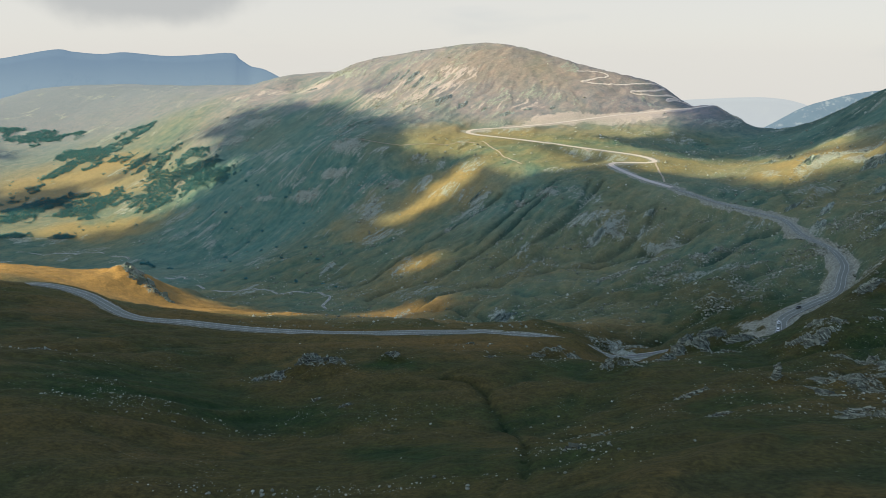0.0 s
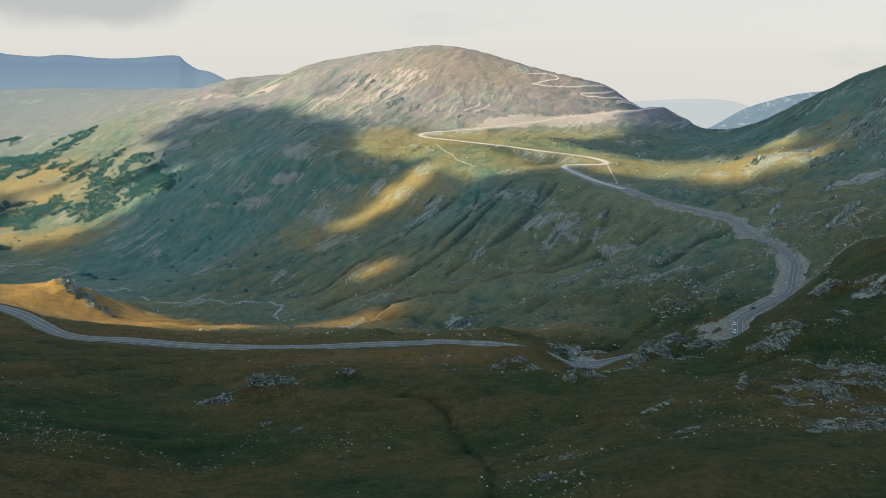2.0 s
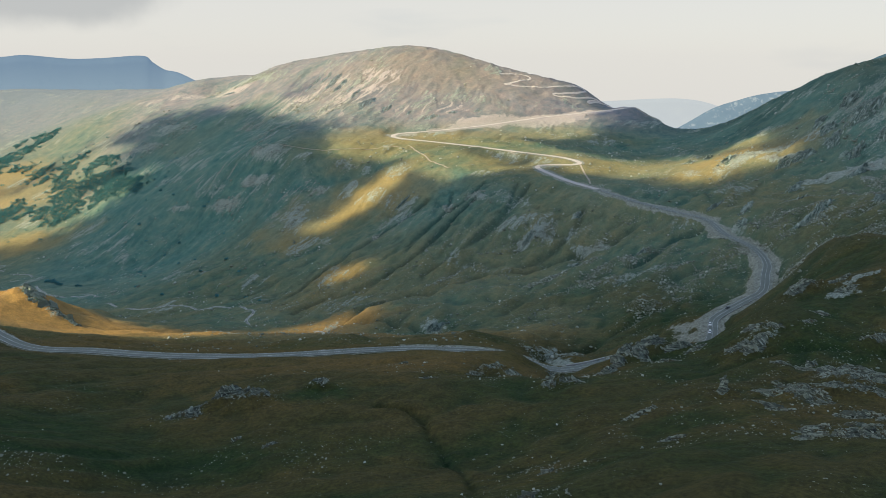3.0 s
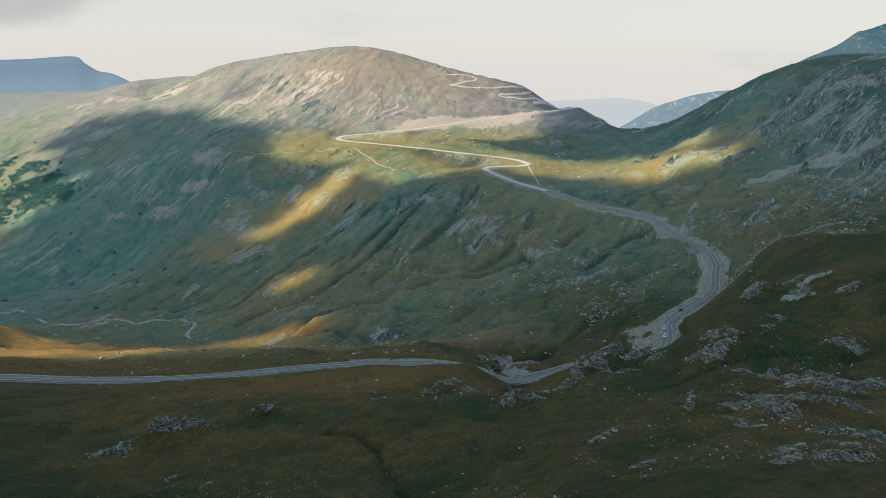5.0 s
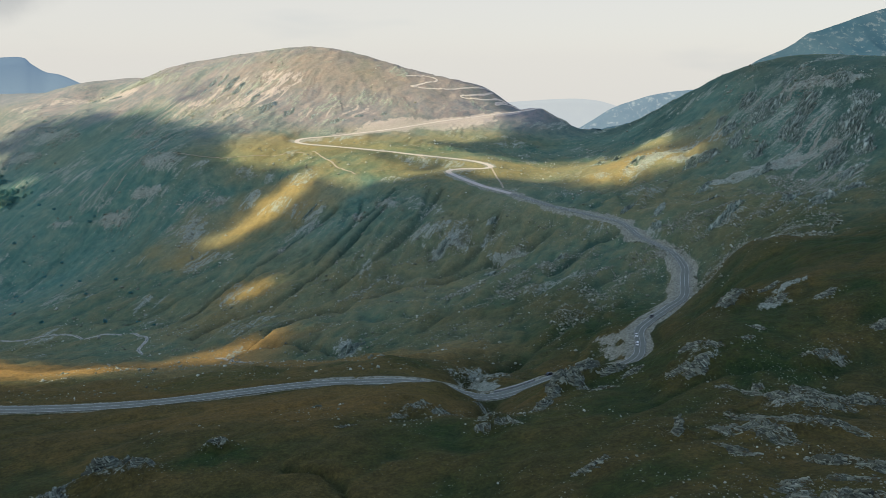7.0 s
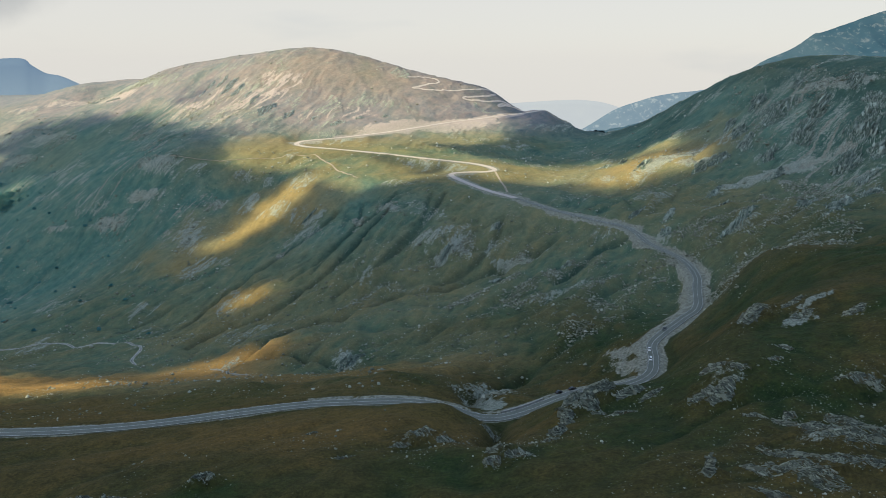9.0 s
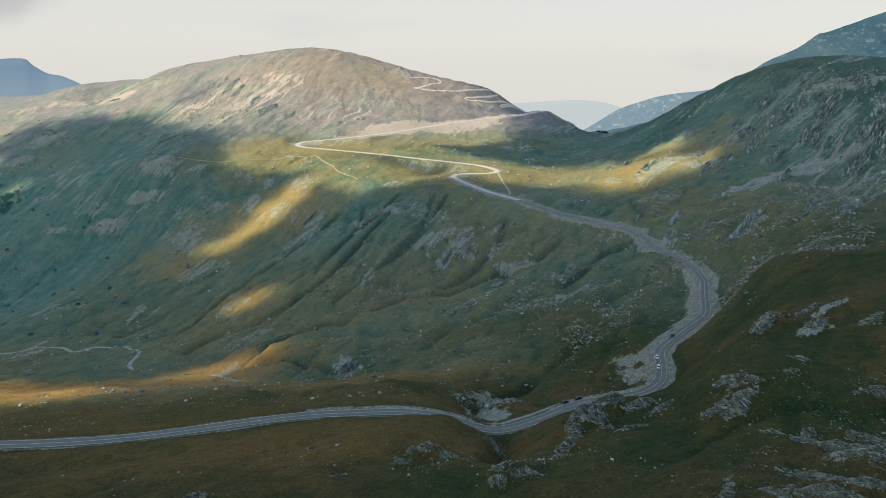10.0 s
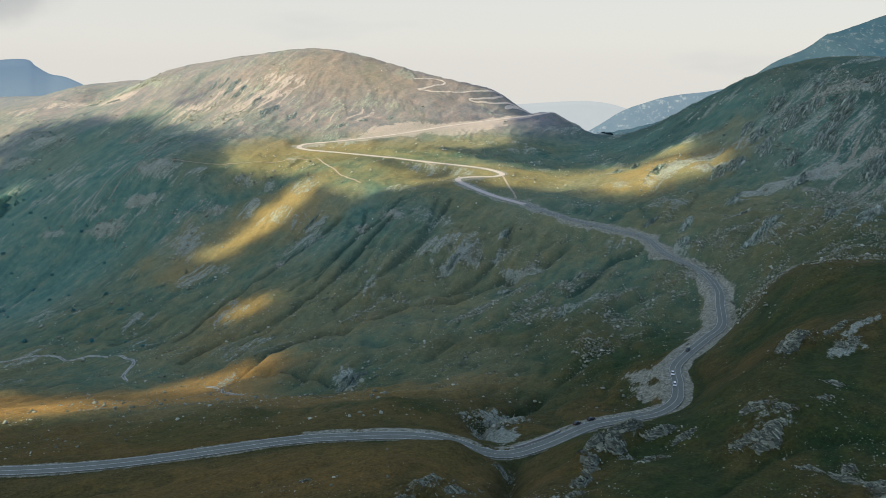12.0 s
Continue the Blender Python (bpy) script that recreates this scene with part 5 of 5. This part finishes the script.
OUTCROPS += [(-62, 1413, 54, 16, 12, 60), (-48, 1385, 44, 14, 10, 60), (-5, 1275, 30, 16, 9, 55), (10, 1292, 26, 10, 6, 60), (35, 1267, 26, 10, 7, 50), (-30, 1350, 20, 8, 5, 60), (-95, 1445, 30, 8, 6, 60), (-110, 1420, 26, 6, 5, 60),
             (74, 1256, 18, 8, 5, 30), (112, 1240, 28, 10, 7, 10), (150, 1252, 20, 6, 4, 10), (195, 1263, 18, 6, 4, 10), (-288, 1561, 40, 8, 5, -40), (-335, 1610, 36, 8, 5, -40), (-163, 1215, 30, 10, 4, 30), (-75, 1440, 40, 10, 8, 60), (-20, 1320, 34, 9, 6, 62)]
for k, (ox, oy, long_, wide, tall, turn) in enumerate(OUTCROPS):
    rock_outcrop(ox, oy, long_, wide, tall, turn, 100 + k)


# ---- stones ----
def low_stone(rng):
    """An angular stone of twenty faces."""
    g = (1 + 5 ** 0.5) / 2
    co = np.array([(-1, g, 0), (1, g, 0), (-1, -g, 0), (1, -g, 0), (0, -1, g), (0, 1, g), (0, -1, -g), (0, 1, -g), (g, 0, -1), (g, 0, 1), (-g, 0, -1), (-g, 0, 1)], float) * 0.27
    tri = np.array([(0, 11, 5), (0, 5, 1), (0, 1, 7), (0, 7, 10), (0, 10, 11), (1, 5, 9), (5, 11, 4), (11, 10, 2), (10, 7, 6), (7, 1, 8),
                    (3, 9, 4), (3, 4, 2), (3, 2, 6), (3, 6, 8), (3, 8, 9), (4, 9, 5), (2, 4, 11), (6, 2, 10), (8, 6, 7), (9, 8, 1)])
    co = co * np.array([[rng.uniform(0.65, 1.25)] for _ in co]) * np.array([1.0, rng.uniform(0.6, 0.95), rng.uniform(0.32, 0.6)])
    return co, tri


def chip(rng):
    """A small broken stone of eight faces."""
    co = np.array([(1, 0, 0), (0, 1, 0), (-1, 0, 0), (0, -1, 0), (0, 0, 1), (0, 0, -1)], float) * 0.55
    co = co * np.array([[rng.uniform(0.7, 1.2)] for _ in co]) * np.array([1.0, rng.uniform(0.6, 0.95), rng.uniform(0.55, 0.85)])
    co = co + np.array([[rng.uniform(-0.12, 0.12) for _ in range(3)] for _ in co])
    return co, np.array([(0, 1, 4), (1, 2, 4), (2, 3, 4), (3, 0, 4), (1, 0, 5), (2, 1, 5), (3, 2, 5), (0, 3, 5)])


def scatter(name, shapes, places, sizes, mat, label, category, sink=0.15, seed=1):
    """Many copies of a few shapes on the ground, as one sheet of loose pieces."""
    rng = np.random.default_rng(seed)
    verts, faces, total = [], [], 0
    z = at_ground(places[:, 0], places[:, 1])
    pick = rng.integers(0, len(shapes), len(places))
    turn = rng.uniform(0, 2 * math.pi, len(places))
    for k, (co, tri) in enumerate(shapes):
        who = np.nonzero(pick == k)[0]
        if not len(who):
            continue
        c, s = np.cos(turn[who])[:, None], np.sin(turn[who])[:, None]
        q = co[None] * sizes[who][:, None, None]
        x = q[..., 0] * c - q[..., 1] * s + places[who, 0][:, None]
        y = q[..., 0] * s + q[..., 1] * c + places[who, 1][:, None]
        h = q[..., 2] + (z[who] + sizes[who] * sink)[:, None]
        verts.append(np.stack([x, y, h], -1).reshape(-1, 3))
        faces.append((tri[None] + (np.arange(len(who)) * len(co))[:, None, None] + total).reshape(-1, tri.shape[1]))
        total += len(who) * len(co)
    verts, faces = np.vstack(verts), np.vstack(faces)
    me = bpy.data.meshes.new(name)
    me.vertices.add(len(verts))
    me.vertices.foreach_set("co", verts.ravel())
    me.loops.add(faces.size)
    me.loops.foreach_set("vertex_index", faces.ravel())
    me.polygons.add(len(faces))
    me.polygons.foreach_set("loop_start", np.arange(0, faces.size, faces.shape[1]))
    me.update(calc_edges=True)
    me.materials.append(mat)
    return tagged(new(name, me), label, category, kind="stuff")


def sow(rng, count, x0, x1, y0, y1, chance):
    """Places in a rectangle, kept by chance(x, y) in 0..1."""
    out, n = [], 0
    while n < count:
        x, y = rng.uniform(x0, x1, 20000), rng.uniform(y0, y1, 20000)
        keep = rng.uniform(0, 1, 20000) < chance(x, y)
        out.append(np.stack([x[keep], y[keep]], 1))
        n += keep.sum()
        if len(out) > 60:
            break
    return np.vstack(out)[:count]


def off_road(x, y):
    d, _ = near_line(x, y, ROAD, 12)
    return (d > 5.5).astype(float)


stone_rng = random.Random(7)
STONES = [low_stone(stone_rng) for _ in range(14)]
CHIPS = [chip(stone_rng) for _ in range(12)]
rng = np.random.default_rng(11)
FIELDS = [(-100, 190, 26, 14, 0, 1), (-70, 196, 16, 8, 0, .8), (-40, 205, 40, 14, 10, .5), (-48, 215, 18, 10, 0, .8), (45, 172, 9, 14, 20, 1), (28, 135, 8, 20, 20, .9), (-20, 122, 40, 6, 0, .9), (60, 290, 30, 18, 10, .8),
          (110, 185, 40, 30, 0, .5), (150, 225, 50, 20, -15, .7), (200, 260, 40, 20, 0, .6), (60, 200, 30, 30, 0, .3), (-155, 250, 40, 8, -5, .8), (0, 300, 60, 12, 0, .3), (90, 270, 30, 14, 0, .6)]


def near_chance(x, y):
    c = np.full_like(x, 0.005)
    for o in OUTCROPS:
        if o[1] < 350:
            c = np.maximum(c, ellipse(x, y, (o[0], o[1] - 1, o[2] * 0.9, o[3] * 1.0, o[5], 0.8)))
    for e in FIELDS:
        c = np.maximum(c, 0.8 * ellipse(x, y, e))
    return c * np.clip(0.45 + 1.6 * fractal(x, y, 22, 3, 130), 0.02, 1) * off_road(x, y)


where = sow(rng, 5200, -190, 270, 105, 355, near_chance)
size = 0.22 + 0.34 * rng.pareto(2.6, len(where))
scatter("stones", STONES, where, np.clip(size, 0.2, np.where(where[:, 1] < 230, 1.1, 1.5)), MAT_STONES, "scattered pale angular stones lying in dark grass", "stones", seed=3)

BANK_FIELDS = [(204, 581, 40, 14, 20, 1), (176, 626, 40, 12, 10, .9), (254, 550, 40, 18, 30, 1), (230, 600, 50, 16, 15, 1), (300, 560, 20, 30, 0, .7), (215, 500, 40, 16, 30, .7), (190, 735, 22, 8, 50, .8), (290, 460, 30, 14, 40, .8),
               (100, 700, 50, 14, 20, .6), (110, 402, 14, 22, 10, 1), (240, 690, 40, 8, 20, .9), (360, 580, 60, 22, 40, .7), (420, 560, 70, 30, 30, .7), (350, 470, 60, 30, 30, .6)]


def bank_chance(x, y):
    c = np.where(y < 480, 0.015, 0.05)
    for e in BANK_FIELDS:
        c = np.maximum(c, 0.9 * ellipse(x, y, e))
    return c * np.clip(0.4 + 1.7 * fractal(x, y, 30, 3, 140), 0.02, 1) * off_road(x, y)


where = sow(rng, 32000, -150, 480, 400, 780, bank_chance)
size = 0.45 + 0.65 * rng.pareto(2.6, len(where))
scatter("stones", CHIPS, where, np.clip(size, 0.4, 3.2), MAT_STONES, "boulder field of weathered grey stones on the bank", "stones", seed=4)


def hill_chance(x, y):
    bare = np.zeros_like(x)
    for e in SCREE:
        bare = np.maximum(bare, ellipse(x, y, e))
    return np.maximum(bare, np.where(y > 1150, 0.02, 0.10)) * np.clip(0.35 + 1.8 * fractal(x, y, 60, 3, 150), 0.0, 1) * off_road(x, y)


where = sow(rng, 20000, -520, 680, 700, 1700, hill_chance)
size = 0.8 + 1.0 * rng.pareto(3.0, len(where))
scatter("stones", CHIPS, where, np.clip(size, 0.8, 5.0), MAT_STONES, "loose grey stones strewn down the hillside", "stones", seed=5)

# ---- boulders that can be told apart ----
def boulder_mesh(k):
    rng_ = random.Random(500 + k)
    bm = bmesh.new()
    bmesh.ops.create_icosphere(bm, subdivisions=2, radius=0.5)
    off = Vector((k * 3.7, k * 1.3, 0))
    for v in bm.verts:
        n = noise.voronoi(v.co * 2.2 + off)[0][0]
        v.co *= 0.72 + 0.75 * n
        v.co.x *= 1.25
        v.co.z *= 0.55
    me = bpy.data.meshes.new("boulder")
    bm.to_mesh(me)
    bm.free()
    me.materials.append(MAT_BOULDER)
    return me


BOULDERS = [boulder_mesh(k) for k in range(10)]
b_rng = np.random.default_rng(23)
spots = np.vstack([sow(b_rng, 90, -180, 250, 112, 345, near_chance), sow(b_rng, 90, 90, 330, 400, 640, bank_chance)])
for k, (bx, by) in enumerate(spots):
    ob = new("boulder", BOULDERS[k % 10])
    s = float(np.clip(0.45 + 0.25 * b_rng.pareto(3.0), 0.4, 1.2 if by > 200 else 0.65)) * (1.7 if by > 390 else 1.0)
    ob.location = (bx, by, float(at_ground(bx, by)) + 0.12 * s)
    ob.rotation_euler = (0, 0, b_rng.uniform(0, 6.28))
    ob.scale = (s, s * b_rng.uniform(0.55, 0.9), s * b_rng.uniform(0.5, 0.8))
    tagged(ob, "pale grey weathered boulder half sunk in grass", "boulder", "boulders on the slope")


# ---- dwarf pines ----
def bush_shape(k, leaves=46):
    """A low uneven dome of small needle clumps with gaps."""
    r = random.Random(900 + k)
    co, tri = [], []
    lobes = [(r.uniform(-0.28, 0.28), r.uniform(-0.28, 0.28), r.uniform(0.55, 1.0)) for _ in range(4)]
    for _ in range(leaves):
        lx, ly, lh = r.choice(lobes)
        a, q = r.uniform(0, 2 * math.pi), math.sqrt(r.random()) * 0.34
        h = 0.62 * lh * math.sqrt(max(0.02, 1 - (q / 0.36) ** 2)) * r.uniform(0.35, 1.05)
        c = Vector((lx + q * math.cos(a), ly + q * math.sin(a), h))
        n = len(co)
        for _ in range(4):
            d = Vector((r.gauss(0, 1), r.gauss(0, 1), r.gauss(0.2, 0.8))).normalized() * r.uniform(0.08, 0.17)
            co.append(tuple(c + d))
        tri += [(n, n + 1, n + 2), (n, n + 2, n + 3), (n, n + 3, n + 1), (n + 1, n + 3, n + 2)]
    return np.array(co), np.array(tri)


BUSHES = [bush_shape(k, 20) for k in range(12)]
THICKETS = [(-1134, 1846, 40, 75, 0, 1), (-1011, 1760, 98, 44, -9, 1), (-813, 1602, 72, 45, -24, 1), (-734, 1520, 54, 32, -21, 1), (-731, 1659, 40, 50, -35, .9), (-579, 1439, 99, 36, -33, 1), (-516, 1346, 95, 56, -32, 1),
            (-430, 1283, 72, 26, -38, 1), (-561, 1306, 90, 48, -27, 1), (-700, 1321, 86, 46, -15, 1), (-817, 1323, 61, 62, -4, 1), (-837, 1492, 20, 80, -15, .8), (-751, 1182, 26, 22, 0, .9), (-671, 1179, 18, 16, 0, .9)]


def thicket_chance(x, y):
    c = np.zeros_like(x)
    for e in THICKETS:
        c = np.maximum(c, ellipse(x, y, e))
    return np.maximum(smooth(c + 1.1 * fractal(x, y, 70, 5, 160, 0.7), 0.25, 0.85) * (c > 0.01), 0.008 * (y < 1550) * smooth(fractal(x, y, 120, 4, 165), -0.1, 0.4))


p_rng = np.random.default_rng(31)
where = sow(p_rng, 9000, -1200, -330, 1120, 1850, thicket_chance)
size = p_rng.uniform(4.0, 9.0, len(where))
scatter("dwarf_pine_thicket", BUSHES, where, size, MAT_LEAF, "dark green dwarf pine thickets on the far slope", "shrubs", 0.0, seed=6)

BUSH_SPOTS = [(-431, 974, 9), (-424, 968, 8), (-440, 978, 8), (-418, 962, 7), (-393, 957, 6), (-388, 952, 5), (-321, 987, 6), (-276, 1033, 5), (-244, 822, 5), (-294, 888, 5), (-295, 1019, 5), (-330, 1060, 5), (-350, 1100, 6),
              (-210, 870, 5), (-185, 905, 5), (-160, 850, 4), (-232, 935, 4), (-260, 960, 5), (-300, 940, 4), (-140, 770, 5), (-175, 790, 6), (-120, 742, 4), (-205, 1000, 4), (-250, 1090, 6), (-244, 1096, 5), (-310, 1150, 6), (-340, 1190, 6)]
for k, (bx, by, s) in enumerate(BUSH_SPOTS):
    if k < 8:
        me = bpy.data.meshes.new("crown")
        big = [bush_shape(40 + k, 120)][0]
        me.from_pydata(big[0].tolist(), [], big[1].tolist())
        me.materials.append(MAT_LEAF)
        BUSH_MESH = BUSH_MESH + [me] if k else [me]
    ob = new("shrub", BUSH_MESH[k % 8])
    ob.location = (bx, by, float(at_ground(bx, by)) - 0.1)
    ob.rotation_euler = (0, 0, k * 1.7)
    ob.scale = (s, s, s * 0.9)
    tagged(ob, "dark green rounded dwarf pine shrub on grassy slope", "shrub", "shrubs on the hillside")


# ---- cars ----
def loft(bm, sections):
    """Closed rings along x joined into one skin."""
    rings = [[bm.verts.new((x, y, z)) for y, z in ring] for x, ring in sections]
    for a, b in zip(rings, rings[1:]):
        for k in range(len(a)):
            j = (k + 1) % len(a)
            bm.faces.new((a[k], a[j], b[j], b[k]))
    bm.faces.new(rings[0])
    bm.faces.new(rings[-1][::-1])


def car(label, paint, x, y, z, heading, estate=False):
    root = new("car")
    tagged(root, label, "car", "cars on the pass road")
    bm = bmesh.new()

    def hull(w, low, high):
        return [(-w, low), (-w * 1.02, (low + high) / 2), (-w * 0.94, high), (w * 0.94, high), (w * 1.02, (low + high) / 2), (w, low)]
    loft(bm, [(-2.15, hull(0.72, 0.38, 0.78)), (-2.05, hull(0.82, 0.28, 0.92)), (-1.2, hull(0.88, 0.24, 0.97)), (0.7, hull(0.88, 0.24, 0.95)), (1.6, hull(0.86, 0.26, 0.86)),
              (2.1, hull(0.78, 0.30, 0.72)), (2.2, hull(0.66, 0.38, 0.62))])
    part("body", bm, paint, root, "", True)
    tail = -1.95 if estate else -1.35
    bm = bmesh.new()
    loft(bm, [(tail - 0.25, [(-0.72, 0.93), (-0.70, 0.96), (0.70, 0.96), (0.72, 0.93)]), (tail + 0.15, [(-0.80, 0.92), (-0.60, 1.38), (0.60, 1.38), (0.80, 0.92)]),
              (0.0, [(-0.82, 0.92), (-0.62, 1.46), (0.62, 1.46), (0.82, 0.92)]), (0.45, [(-0.82, 0.92), (-0.60, 1.40), (0.60, 1.40), (0.82, 0.92)]), (1.15, [(-0.78, 0.90), (-0.76, 0.93), (0.76, 0.93), (0.78, 0.90)])])
    part("window", bm, MAT_GLASS, root, "dark tinted car windows")
    bm = bmesh.new()
    block(bm, (tail + 0.55) / 2, 0, 1.445, 0.35 - tail, 1.22, 0.05)
    part("roof", bm, paint, root)
    for wx_ in (-1.3, 1.35):
        for wy_ in (-0.80, 0.80):
            bm = bmesh.new()
            bmesh.ops.create_cone(bm, cap_ends=True, segments=18, radius1=0.32, radius2=0.32, depth=0.21, matrix=Matrix.Translation((wx_, wy_, 0.32)) @ Matrix.Rotation(math.pi / 2, 4, "X"))
            wheel = part("wheel", bm, MAT_TYRE, root, "black rubber tyre")
            bm = bmesh.new()
            bmesh.ops.create_cone(bm, cap_ends=True, segments=14, radius1=0.20, radius2=0.17, depth=0.23, matrix=Matrix.Translation((wx_, wy_ * 1.01, 0.32)) @ Matrix.Rotation(math.pi / 2, 4, "X"))
            part("rim", bm, MAT_RIM, wheel, "silver alloy rim")
    for side_y in (-0.58, 0.58):
        bm = bmesh.new()
        block(bm, 2.10, side_y, 0.66, 0.16, 0.30, 0.13)
        part("headlight", bm, MAT_LAMP, root, "clear glass headlight")
        bm = bmesh.new()
        block(bm, -2.09, side_y * 1.08, 0.76, 0.14, 0.26, 0.14)
        part("tail_light", bm, MAT_TAIL, root, "red tail light")
        bm = bmesh.new()
        block(bm, 0.75, side_y * 1.66, 1.0, 0.16, 0.16, 0.12)
        part("mirror", bm, paint, root)
    for bx in (-2.16, 2.17):
        bm = bmesh.new()
        block(bm, bx, 0, 0.44, 0.12, 1.3, 0.16)
        part("bumper", bm, MAT_TRIM, root, "black plastic bumper")
    root.matrix_world = pose(x, y, z, 0, 0, heading)
    return root


PAINT_WHITE = plain_material("white_car_paint", (0.80, 0.80, 0.79), 0.25, 0.0, 0.02)
PAINT_BLACK = plain_material("black_car_paint", (0.018, 0.018, 0.02), 0.2, 0.0, 0.05)
PAINT_GREY = plain_material("dark_grey_car_paint", (0.06, 0.065, 0.07), 0.3, 0.3, 0.05)


def on_road(label, paint, near, offset, flip=False, estate=False):
    k = int(np.argmin(np.hypot(PAVED[:, 0] - near[0], PAVED[:, 1] - near[1])))
    d = PAVED[min(k + 1, len(PAVED) - 1)] - PAVED[k - 1]
    d /= np.linalg.norm(d[:2])
    x, y = PAVED[k, 0] - d[1] * offset, PAVED[k, 1] + d[0] * offset
    high = PAVED[k, 2] + 0.01 if abs(offset) < 3.4 else float(at_ground(x, y))
    return car(label, paint, x, y, high, math.degrees(math.atan2(d[1], d[0])) + (180 if flip else 0), estate)


on_road("white hatchback driving on the asphalt pass road", PAINT_WHITE, (214, 412), 1.6, True)
on_road("white estate car following another on the road", PAINT_WHITE, (210, 399), 1.6, True, True)
on_road("dark grey car in the far lane of the road", PAINT_GREY, (238, 437), 1.6, True)
on_road("black car parked on the gravel beside the road", PAINT_BLACK, (141, 369), 4.6)
on_road("black car parked on the gravel beside the road", PAINT_BLACK, (148, 371), 4.5)


# ---- guard rail and parapet at the ravine ----
def along_road(x0, x1, y_max=400):
    return np.array([p for p in PAVED if x0 <= p[0] <= x1 and p[1] < y_max])


def guard_rail(line, offset):
    d = np.gradient(line[:, :2], axis=0)
    d /= np.linalg.norm(d, axis=1, keepdims=True)
    edge = line.copy()
    edge[:, 0] -= d[:, 1] * offset
    edge[:, 1] += d[:, 0] * offset
    root = new("guard_rail")
    tagged(root, "dull galvanised steel guard rail along the road edge", "guard rail")
    rail = edge.copy()
    rail[:, 2] += 0.55
    ob = ribbon("rail", rail, 0.04, -0.04, 0.16, MAT_STEEL, 0.16)
    ob.parent = root
    for p in edge[::2]:
        bm = bmesh.new()
        block(bm, p[0], p[1], p[2] + 0.3, 0.14, 0.14, 0.95)
        part("post", bm, MAT_STEEL, root)


def parapet(line, offset):
    d = np.gradient(line[:, :2], axis=0)
    d /= np.linalg.norm(d, axis=1, keepdims=True)
    edge = line.copy()
    edge[:, 0] -= d[:, 1] * offset
    edge[:, 1] += d[:, 0] * offset
    tagged(ribbon("parapet", edge, 0.25, -0.25, 0.6, MAT_CONCRETE, 0.8), "low weathered concrete parapet above the ravine", "parapet", kind="structure")


guard_rail(along_road(112, 190), -4.0)
parapet(along_road(103, 132), 4.2)
